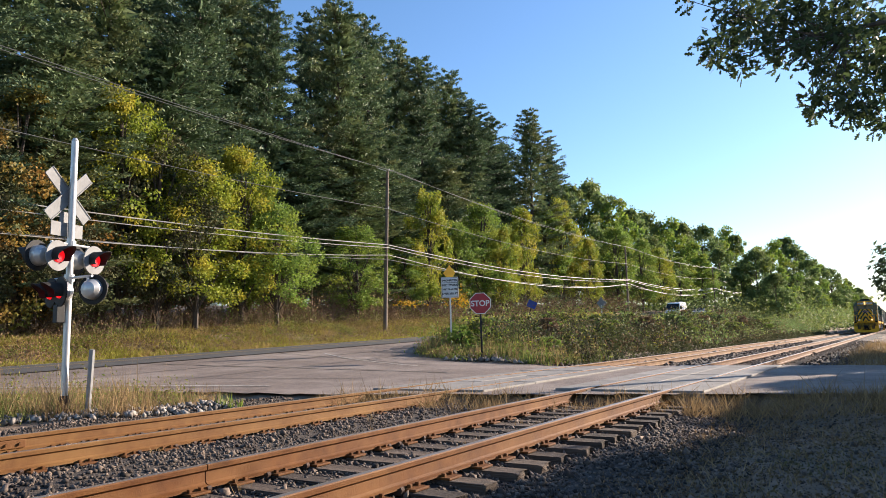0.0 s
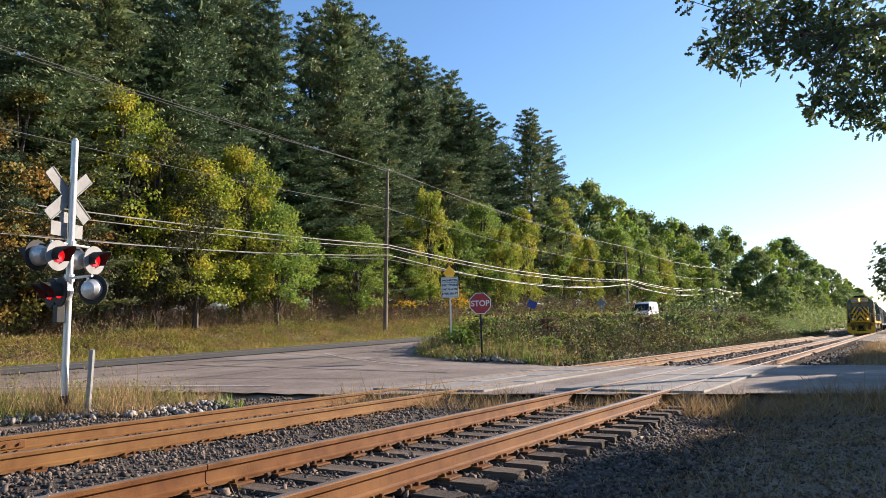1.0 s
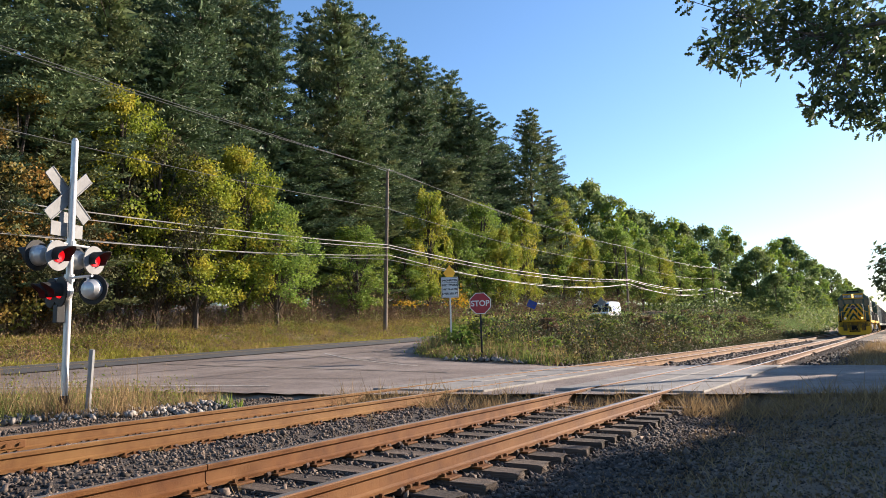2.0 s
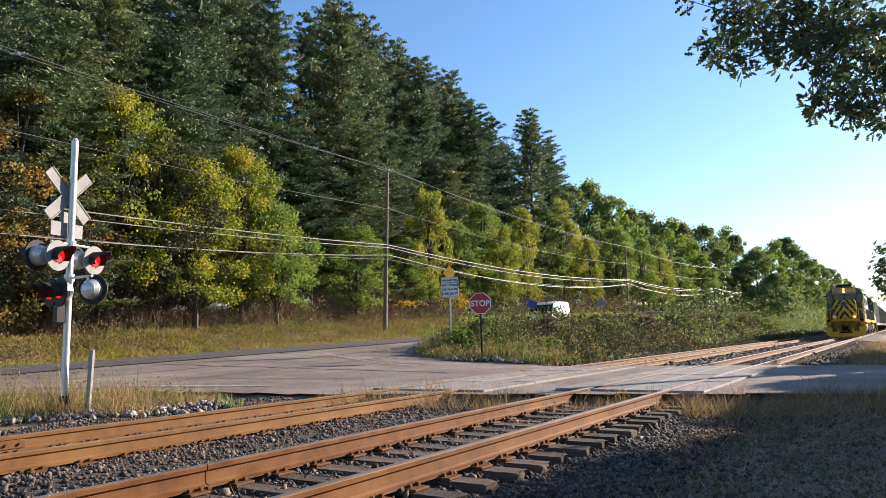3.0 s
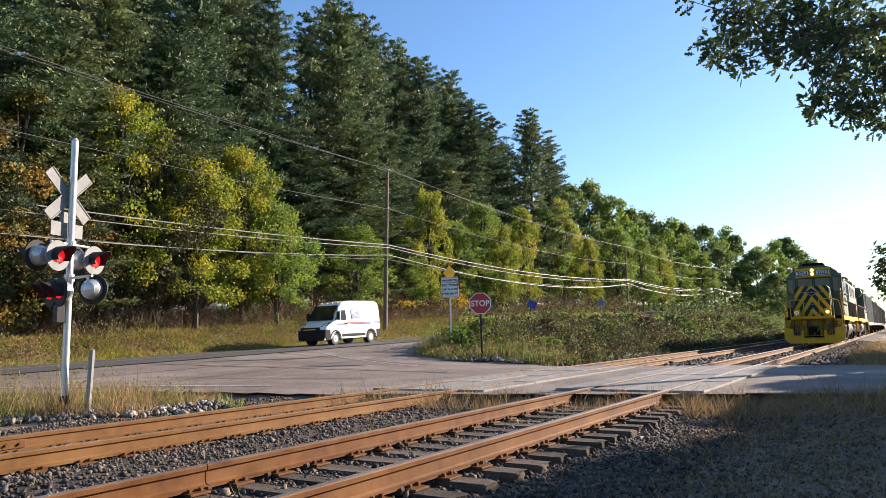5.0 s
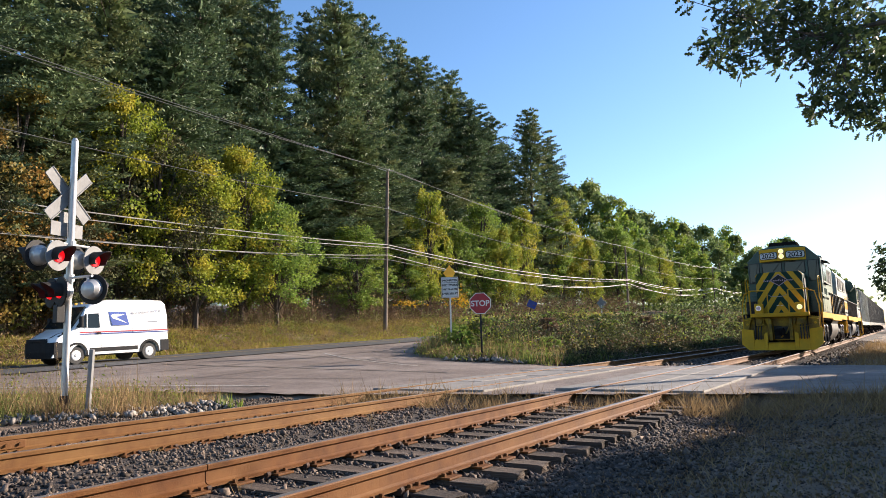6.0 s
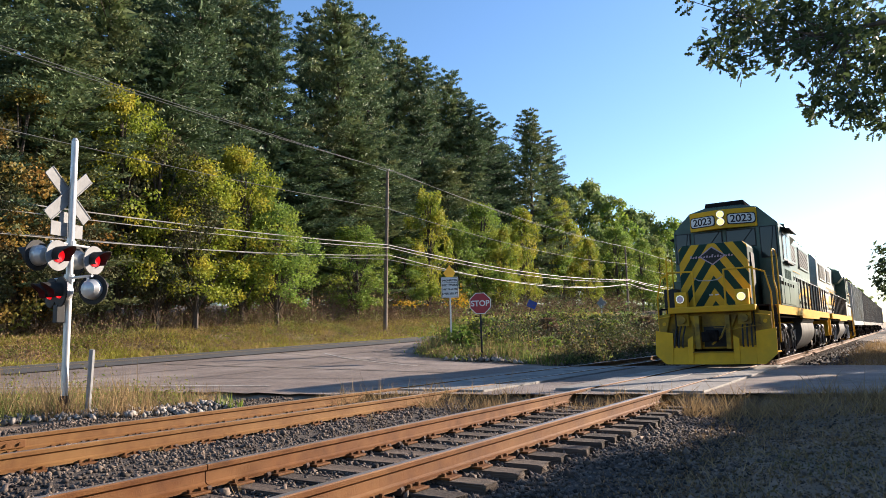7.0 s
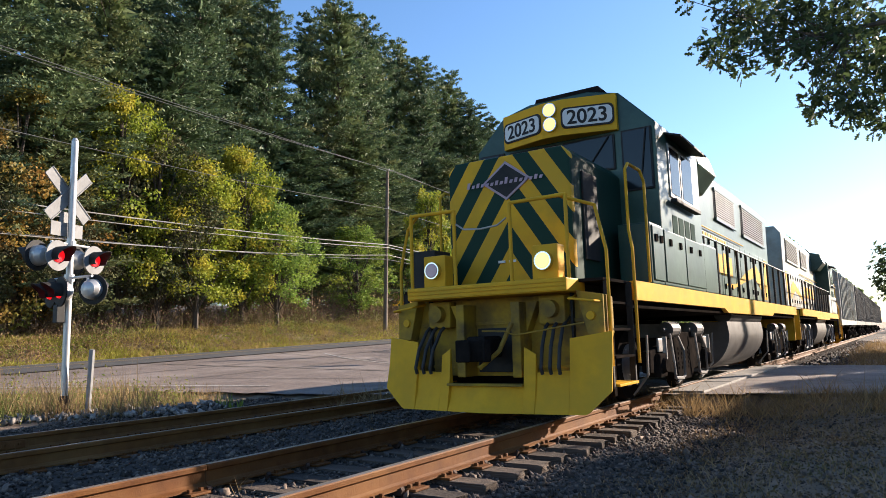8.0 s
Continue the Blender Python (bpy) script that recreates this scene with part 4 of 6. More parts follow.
def build_signal(x, y, z):
    s = thing("crossing_signal", "silver crossing signal with crossbucks and red flashing lamps", "crossing signal", pose(x, y, z, 0, 0.4, 0))
    bm = B()
    rod(bm, (0, 0, -0.1), (0, 0, 4.70), 0.057, seg=16)
    rod(bm, (0, 0, 4.70), (0, 0, 4.75), 0.062, 0.03, seg=16)
    part("mast", bm, "galvanized", s, smooth=True)
    bm = B()
    slab(bm, [(-0.2, -0.2), (0.2, -0.2), (0.2, 0.2), (-0.2, 0.2)], "z", -0.25, -0.05)
    rod(bm, (0, 0, -0.05), (0, 0, 0.30), 0.12, 0.075, 12)
    part("base", bm, "rust_dark", s)
    fx, fy = 0.94, 0.34
    for off in (0.085,):
        m = facing(-fx * off, -fy * off, 3.72, 0.98, 0.20)
        for ang in (45, -45):
            bm = B()
            box(bm, -0.56, 0.56, -0.008 + 0.012 * (ang > 0), 0.004 + 0.012 * (ang > 0), -0.105, 0.105)
            for e in (-1, 1):
                box(bm, -0.56, 0.56, -0.02 + 0.012 * (ang > 0), -0.008 + 0.012 * (ang > 0), e * 0.097 - 0.008, e * 0.097 + 0.008)
            for v in bm.verts:
                v.co = m @ Matrix.Rotation(radians(ang), 4, "Y") @ v.co
            part("crossbuck_blade", bm, "sign_back", s)
    m = facing(-fx * 0.09, -fy * 0.09, 3.12, fx, fy)
    bm = B()
    box(bm, -0.36, 0.36, -0.006, 0.006, -0.12, 0.12, m=m)
    part("number_plate", bm, "sign_back", s, "blank pale plate")
    bm = B()
    box(bm, -0.12, 0.12, 0.04, 0.052, 0.0, 0.32, m=m)
    part("bracket_plate", bm, "sign_back", s)
    ax, ay = -fy, fx
    bm = B()
    pipe(bm, [(ax * -0.44, ay * -0.44, 2.86), (ax * 0.44, ay * 0.44, 2.86)], 0.024)
    for k in (-1, 1):
        pipe(bm, [(ax * k * 0.42, ay * k * 0.42, 2.86), (ax * k * 0.42, ay * k * 0.42, 2.62)], 0.022)
    rod(bm, (0, 0, 2.80), (0, 0, 2.92), 0.085, seg=12)
    part("crossarm", bm, "galvanized", s)
    for k in (-1, 1):
        light_head(s, ax * k * 0.42 + fx * 0.13, ay * k * 0.42 + fy * 0.13, 2.62, fx, fy, True, True)
        light_head(s, ax * k * 0.42 - fx * 0.13 - ax * 0.16, ay * k * 0.42 - fy * 0.13 - ay * 0.16, 2.62, -fx, -fy, True, False)
    bm = B()
    pipe(bm, [(-0.36, -0.05, 2.28), (0.62, 0.05, 2.28)], 0.024)
    for k in (-0.32, 0.08, 0.58):
        pipe(bm, [(k, 0.0, 2.28), (k, 0.0, 2.04)], 0.022)
    rod(bm, (0, 0, 2.22), (0, 0, 2.34), 0.085, seg=12)
    part("crossarm", bm, "galvanized", s)
    light_head(s, -0.32, -0.13, 2.04, -0.12, -0.99, True, False)
    light_head(s, 0.08, -0.18, 2.04, -0.12, -0.99, True, False)
    light_head(s, 0.58, 0.10, 2.06, -0.45, 0.9, False, False)
    bm = B()
    box(bm, -0.10, 0.03, -0.20, -0.06, 1.52, 1.82, 0.01)
    part("junction_box", bm, "rubber", s)
    return s


build_signal(-7.62, 6.40, -0.08)


def build_stake():
    bm = B()
    box(bm, -0.04, 0.04, -0.03, 0.03, -0.3, 1.08, 0.012)
    s = part("marker_stake", bm, "sign_back")
    s.matrix_basis = pose(-7.43, 6.71, -0.1, 3, 5, 20)
    tagged(s, "leaning pale weathered stake beside the signal", "stake")


build_stake()


def post_sign(name, label, x, y, z_plate, z_ground, dx, dy, post_mat, r=0.03, lean=0.0):
    t = thing(name, label, "road sign", facing(x, y, z_ground, dx, dy) @ pose(0, 0, 0, 0, lean, 0))
    bm = B()
    slab(bm, [(-r, 0.02), (r, 0.02), (r, 0.03), (r * 0.4, 0.03), (r * 0.4, 0.055), (-r * 0.4, 0.055), (-r * 0.4, 0.03), (-r, 0.03)], "z", -0.3, z_plate - z_ground + 0.25)
    part("post", bm, post_mat, t)
    return t


def build_stop():
    t = post_sign("stop_sign", "red octagonal stop sign on a dark post", -9.03, 22.81, 2.1, -0.05, 0.40, -0.916, "black_paint", 0.035)
    zc = 2.32
    for w, y0, y1, mat, nm in ((0.400, 0.006, 0.012, "white_paint", "rim"), (0.375, 0.0, 0.006, "sign_red", "face")):
        bm = B()
        slab(bm, [(w / math.cos(math.pi / 8) * math.cos(math.pi / 8 + k * math.pi / 4), zc + w / math.cos(math.pi / 8) * math.sin(math.pi / 8 + k * math.pi / 4)) for k in range(8)], "y", y0, y1)
        part(nm, bm, mat, t)
    lettering("lettering", "STOP", 0.295, "white_paint", t, pose(0, -0.004, zc - 0.01, 90, 0, 0), "white capital letters")


build_stop()


def build_notice():
    z0 = float(terrain(-12.5, 26.1))
    t = post_sign("notice_sign", "white rectangular truck restriction sign with black print", -12.45, 26.05, 3.35, z0, 0.46, -0.89, "galvanized", 0.035)
    zc = 3.24 - z0
    bm = B()
    box(bm, -0.38, 0.38, 0.0, 0.012, zc - 0.46, zc + 0.46, 0.004)
    part("plate", bm, "white_paint", t)
    bm = B()
    for a in ((-0.355, 0.355, zc + 0.205, zc + 0.222), (-0.355, 0.355, zc + 0.42, zc + 0.435), (-0.355, 0.355, zc - 0.435, zc - 0.42)):
        box(bm, a[0], a[1], -0.004, 0.0, a[2], a[3])
    for a in (-0.355, 0.34):
        box(bm, a, a + 0.015, -0.004, 0.0, zc - 0.435, zc + 0.435)
    part("border", bm, "black_paint", t)
    for txt, dz, size in (("PROHIBITED", 0.31, 0.105), ("102\" TWINS", 0.10, 0.12), ("102\" TRAILERS", -0.09, 0.095), ("OVER 28\u00bd FT", -0.28, 0.105)):
        lettering("lettering", txt, size * 1.12, "black_paint", t, pose(0, -0.005, zc + dz, 90, 0, 0), bold=0.035)
    d = post_sign("warning_sign", "yellow diamond warning sign above a white notice", -12.62, 26.3, 3.75, z0, 0.1, -0.995, "galvanized", 0.03)
    bm = B()
    w = 0.36
    slab(bm, [(0, 3.91 - z0 - w), (w * 0.86, 3.91 - z0), (0, 3.91 - z0 + w), (-w * 0.86, 3.91 - z0)], "y", 0.0, 0.012)
    part("plate", bm, "sign_yellow", d)


build_notice()


def build_small_signs():
    x, y = -16.55, 41.6
    z0 = float(terrain(x, y))
    t = post_sign("blue_sign", "small tilted blue sign on a thin leaning post", x, y, 2.9, z0, 0.5, -0.87, "black_paint", 0.03, 17)
    bm = B()
    box(bm, -0.30, 0.30, 0.0, 0.012, 3.13 - z0 - 0.24, 3.13 - z0 + 0.24, 0.004, Matrix.Translation((0, 0, 3.13 - z0)) @ Matrix.Rotation(radians(8), 4, "Y") @ Matrix.Translation((0, 0, z0 - 3.13)))
    part("plate", bm, "sign_blue", t)
    x, y = -19.1, 62.7
    z0 = float(terrain(x, y))
    t = post_sign("road_sign", "grey back of a diamond road sign", x, y, 3.4, z0, -0.3, 0.95, "galvanized", 0.04)
    bm = B()
    slab(bm, [(0, 3.85 - z0 - .6), (.45, 3.85 - z0), (0, 3.85 - z0 + .6), (-.45, 3.85 - z0)], "y", 0.0, 0.015)
    part("plate", bm, "sign_back", t)


build_small_signs()

POLES = [(-27.6, -17.0, 16.3, 0.0), (-27.95, 41.1, 12.4, 0.5), (-28.3, 98.0, 10.2, 0.1), (-28.6, 156.0, 9.5, 0.0), (-29, 214.0, 9.5, 0.0)]
pole_tops = []
for i, (x, y, h, lean) in enumerate(POLES):
    z = float(terrain(x, y)) - 0.1
    tilt = math.degrees(math.asin(lean / h))
    p = thing("utility_pole", "weathered brown timber utility pole carrying cables", "utility pole", pose(x, y, z, 0, tilt, 0), "utility poles")
    bm = B()
    rod(bm, (0, 0, -0.5), (0, 0, h), 0.17, 0.115, 12)
    part("shaft", bm, "pole_wood", p, smooth=True)
    bm = B()
    rod(bm, (0.15, 0, h - 0.05), (0.15, 0, h + 0.12), 0.035, 0.05, 8)
    part("insulator", bm, "galvanized", p)
    bm = B()
    rod(bm, (0.15, 0, h - 3.0), (0.15, 0, h - 2.8), 0.05, 0.05, 8)
    part("insulator", bm, "galvanized", p)
    if i == 1:
        bm = B()
        pipe(bm, [(0.1, 0, h - 0.1), (-0.5, -0.7, h + 0.15)], 0.025)
        part("lamp_arm", bm, "galvanized", p)
    pole_tops.append((x, y, z, h, lean))


def cable(d, mat, r, sag, off=0.0, label="thin overhead cable slung between timber poles"):
    """One line strung over all the poles, d metres below their tops."""
    bm = B()
    last = None
    for (x0, y0, z0, h0, l0), (x1, y1, z1, h1, l1) in zip(pole_tops, pole_tops[1:]):
        n = 14
        for i in range(n + 1):
            if i == 0 and last:
                continue
            f = i / n
            d0, d1 = (d * h0 / 12.0, d * h1 / 12.0)
            c = Vector((x0 + l0 * (1 - d0 / h0) + (x1 + l1 * (1 - d1 / h1) - x0 - l0 * (1 - d0 / h0)) * f + 0.18 + off, y0 + (y1 - y0) * f,
                        z0 + h0 - d0 + (z1 + h1 - d1 - z0 - h0 + d0) * f - 4 * sag * f * (1 - f)))
            side = Vector((x1 - x0, y1 - y0, 0)).cross(Vector((0, 0, 1))).normalized()
            ring = [bm.verts.new(c + side * (r * math.cos(k * math.tau / 6)) + Vector((0, 0, r * math.sin(k * math.tau / 6)))) for k in range(6)]
            if last:
                for k in range(6):
                    bm.faces.new((last[k], last[(k + 1) % 6], ring[(k + 1) % 6], ring[k]))
            last = ring
    bmesh.ops.recalc_face_normals(bm, faces=bm.faces[:])
    ob = part("overhead_cable", bm, mat)
    tagged(ob, label, "cable", "overhead cables")


for d, mat, r, sag, off in ((0.0, "cable", 0.018, 0.6, 0.0), (0.15, "cable", 0.016, 0.8, 0.5), (2.9, "cable", 0.018, 0.8, 0.0), (5.55, "bright_cable", 0.03, 0.8, 0.0), (5.75, "bright_cable", 0.022, 0.95, 0.05),
                            (6.3, "bright_cable", 0.024, 1.35, 0.1), (6.6, "cable", 0.02, 0.9, -0.1)):
    cable(d, mat, r, sag, off)


# ---- overhanging oak ----
def oak_leaves(name, clusters, per, size, seed, mat="oak_leaf"):
    rnd = np.random.RandomState(seed)
    half = np.array([(0, 0), (0.07, 0.10), (0.05, 0.22), (0.24, 0.30), (0.10, 0.42), (0.30, 0.60), (0.11, 0.66), (0.17, 0.86), (0.0, 1.0)])
    outline = np.concatenate([half, half[-2:0:-1] * np.array([-1, 1])])
    k = len(outline)
    V, F = [], []
    for x, y, z, r in clusters:
        n = max(6, int(per * (r / 0.3) ** 2))
        c = np.array((x, y, z)) + rnd.normal(size=(n, 3)) * r * np.array([0.62, 1.15, 0.55])
        d = rnd.normal(size=(n, 3)) + np.array([-0.5, 0, -0.5])
        d /= np.linalg.norm(d, axis=1, keepdims=True)
        s = np.cross(d, rnd.normal(size=(n, 3)))
        s /= np.linalg.norm(s, axis=1, keepdims=True)
        L = size * rnd.uniform(.7, 1.25, n)[:, None, None]
        V.append((c[:, None] + (s[:, None] * outline[None, :, :1] + d[:, None] * outline[None, :, 1:]) * L).reshape(-1, 3))
    v = np.concatenate(V)
    f = np.arange(len(v)).reshape(-1, k)
    me = raw_mesh(name, v, f)
    me.materials.append(M[mat])
    return me


OAK = [(1.8, 12.8, 6.09, 0.2), (1.77, 14.0, 6.28, 0.2), (1.76, 15.2, 7.13, 0.27), (2.21, 13.4, 5.92, 0.2), (2.2, 14.6, 7.15, 0.37), (2.69, 12.8, 5.96, 0.31), (2.91, 14.0, 6.66, 0.37), (2.63, 15.2, 6.46, 0.19), (3.24, 13.4, 5.87, 0.27), (3.39, 14.6, 6.81, 0.42), (3.56, 12.8, 5.33, 0.19), (3.85, 14.0, 6.23, 0.42), (3.64, 15.2, 5.8, 0.27), (3.42, 13.4, 4.89, 0.25), (3.24, 14.6, 5.04, 0.12), (3.86, 12.8, 4.68, 0.3), (4.23, 14.0, 5.61, 0.45), (4.47, 15.2, 6.62, 0.45), (4.2, 13.4, 4.62, 0.22), (3.96, 14.6, 4.84, 0.15), (4.29, 12.8, 4.16, 0.17), (2.0, 14.0, 7.27, 0.31), (2.47, 15.2, 7.68, 0.31), (3.23, 13.4, 6.77, 0.35), (3.98, 14.6, 7.03, 0.37), (1.48, 12.8, 7.11, 0.12), (4.7, 14.0, 5.28, 0.62)]
OAK2 = [(3.9, 30.0, 3.8, 0.21), (3.81, 30.0, 3.18, 0.26), (3.91, 30.0, 2.76, 0.31), (3.75, 30.0, 2.56, 0.21), (3.93, 30.0, 2.24, 0.26), (4.21, 30.0, 3.35, 0.37)]


def build_oak(x, y, h, clusters, per, size, seed, label):
    t = thing("oak_tree", label, "oak tree", pose(x, y, float(terrain(x, y))))
    z0 = float(terrain(x, y))
    local = [(a - x, b - y, c - z0, r) for a, b, c, r in clusters]
    link("crown", oak_leaves("crown", local, per, size, seed), "oak_leaf", t)
    cx, cy, cz = (np.mean([q[k] for q in local]) for k in range(3))
    paths = [([(0, 0, -0.5), (0.1, 0, h * .5), (0.2, 0.3, h)], 0.32, 0.12), ([(0.1, 0, h * .5), (cx * .5, cy * .5, cz * 1.02 + 0.3), (cx, cy, cz + 0.25)], 0.10, 0.03)]
    for a, b, c, r in local:
        paths.append(([(cx * .75 + a * .15, cy * .75 + b * .15, cz + 0.15), ((cx + a) / 2 + .1, (cy + b) / 2, (cz + c) / 2 + 0.12), (a, b, c)], 0.022, 0.006))
    link("trunk", trunk_mesh("trunk", paths, 6), "bark", t)
    return t


build_oak(9.6, 15.5, 11.0, OAK, 130, 0.17, 91, "oak tree with lobed leaves overhanging the track")
build_oak(9.5, 31.0, 9.0, OAK2, 80, 0.2, 92, "oak tree with lobed leaves beside the track")


# ---- trains ----
def wheelset(parent, y, r, spin_list):
    w = new("wheelset")
    w.parent = parent
    w.matrix_basis = pose(0, y, r + 0.005)
    for s in (-1, 1):
        bm = B()
        x = s * 0.72
        rod(bm, (x - s * 0.02, 0, 0), (x + s * 0.075, 0, 0), r, r * 0.985, 36)
        rod(bm, (x - s * 0.055, 0, 0), (x - s * 0.02, 0, 0), r + 0.028, seg=36)
        part("wheel", bm, "grime", w)
        bm = B()
        rod(bm, (x + s * 0.07, 0, 0), (x + s * 0.085, 0, 0), r * 0.72, r * 0.4, 24)
        for k in range(3):
            a = k * 2.094
            box(bm, x + s * 0.08 - 0.006, x + s * 0.08 + 0.006, r * .5 * math.cos(a) - .03, r * .5 * math.cos(a) + .03, r * .5 * math.sin(a) - .03, r * .5 * math.sin(a) + .03)
        part("wheel_disc", bm, "steel", w)
    bm = B()
    rod(bm, (-0.7, 0, 0), (0.7, 0, 0), 0.09, seg=10)
    part("axle", bm, "grime", w)
    spin_list.append((w, y, r))
    return w


def truck(parent, yc, half, r, spins, engine=True):
    t = new("truck")
    t.parent = parent
    t.matrix_basis = pose(0, yc, 0)
    w = 1.12 if engine else 1.02
    for s in (-1, 1):
        bm = B()
        slab(bm, [(-half - 0.42, 0.42), (-half - 0.42, 0.72), (-half + 0.35, 0.80), (-0.62, 0.98), (0.62, 0.98), (half - 0.35, 0.80), (half + 0.42, 0.72), (half + 0.42, 0.42),
                  (half + 0.26, 0.40), (half - 0.26, 0.40), (0.62, 0.36), (0.5, 0.22), (-0.5, 0.22), (-0.62, 0.36), (-half + 0.26, 0.40), (-half - 0.26, 0.40)], "x", s * w, s * (w + 0.13), 0.02)
        part("side_frame", bm, "grime", t)
        for k in (-1, 1):
            bm = B()
            lo, hi = sorted((s * (w - 0.02), s * (w + 0.20)))
            box(bm, lo, hi, k * half - 0.17, k * half + 0.17, 0.34, 0.68, 0.03)
            rod(bm, (s * (w + 0.19), k * half, 0.51), (s * (w + 0.25), k * half, 0.51), 0.12, 0.09, 16)
            part("journal_box", bm, "grime", t)
        for k in (-0.3, -0.1, 0.1, 0.3):
            bm = B()
            for j in range(5):
                rod(bm, (s * (w + 0.06), k, 0.40 + j * 0.075), (s * (w + 0.06), k, 0.44 + j * 0.075), 0.085, seg=10)
            part("spring", bm, "grime", t)
        if engine:
            for k in (-0.75, 0.75):
                bm = B()
                rod(bm, (s * (w + 0.12), k - 0.16, 1.02), (s * (w + 0.12), k + 0.24, 1.02), 0.12, seg=14)
                rod(bm, (s * (w + 0.12), k - 0.30, 1.02), (s * (w + 0.12), k - 0.16, 1.02), 0.03, seg=8)
                part("brake_cylinder", bm, "tank_grey", t)
                bm = B()
                pipe(bm, [(s * (w + 0.17), k + 0.2, 1.0), (s * (w + 0.22), k + 0.42, 0.7), (s * (w + 0.2), k + 0.5, 0.3), (s * (w + 0.15), k + 0.2, 0.2)], 0.022, 6)
                part("brake_rod", bm, "steel", t)
                bm = B()
                pipe(bm, [(s * (w + 0.21), k - 0.26, 0.96), (s * (w + 0.23), k - 0.20, 0.55), (s * (w + 0.22), k - 0.12, 0.30)], 0.02, 6)
                pipe(bm, [(s * (w + 0.22), k - 0.12, 0.30), (s * (w + 0.22), k + 0.3, 0.27)], 0.026, 6)
                part("brake_hanger", bm, "steel", t)
                bm = B()
                rod(bm, (s * (w + 0.12), k + 0.24, 1.02), (s * (w + 0.12), k + 0.262, 1.02), 0.128, seg=16)
                part("cylinder_cap", bm, "steel", t)
            for k in (-1, 1):
                bm = B()
                pipe(bm, [(s * (w + 0.16), k * (half + 0.62), 0.95), (s * (w + 0.14), k * (half + 0.60), 0.40), (s * (w - 0.1), k * (half + 0.52), 0.12)], 0.018, 6)
                part("sand_pipe", bm, "steel", t)
                bm = B()
                lo, hi = sorted((s * (w + 0.13), s * (w + 0.17)))
                box(bm, lo, hi, k * half - 0.10, k * half + 0.10, 0.70, 0.90, 0.02)
                rod(bm, (s * (w + 0.15), k * half + 0.2, 0.55), (s * (w + 0.15), k * half + 0.2, 0.92), 0.05, seg=10)
                part("damper", bm, "steel", t)
    bm = B()
    box(bm, -w, w, -0.25, 0.25, 0.45, 0.9, 0.03)
    part("bolster", bm, "grime", t)
    return t


def number_board(loco, x, z, y, turn):
    m = pose(x, y, z, 0, 0, turn)
    b = new("number_board")
    b.parent = loco
    b.matrix_basis = m
    for w, h, y0, y1, mat, nm in ((0.40, 0.165, 0.0, 0.02, "black_paint", "board_frame"), (0.372, 0.138, -0.006, 0.0, "white_paint", "board_face")):
        bm = B()
        pts = []
        for cx, cz, a0 in ((w - .08, h - .08, 0), (-w + .08, h - .08, 90), (-w + .08, -h + .08, 180), (w - .08, -h + .08, 270)):
            for k in range(5):
                a = radians(a0 + 90 * k / 4)
                pts.append((cx + .08 * math.cos(a), cz + .08 * math.sin(a)))
        slab(bm, pts, "y", y0, y1)
        part(nm, bm, mat, b)
    lettering("lettering", "2023", 0.31, "black_paint", b, pose(0, -0.008, -0.008, 90, 0, 0))


def lamp(loco, x, y, z, r, on="lamp_on", name="headlight"):
    h = new(name)
    h.parent = loco
    h.matrix_basis = pose(x, y, z)
    bm = B()
    rod(bm, (0, 0.03, 0), (0, -0.035, 0), r * 1.18, r * 1.15, 20)
    part("bezel", bm, "chrome", h)
    bm = B()
    rod(bm, (0, -0.035, 0), (0, -0.05, 0), r, r * 0.8, 20)
    part("lens", bm, on, h)


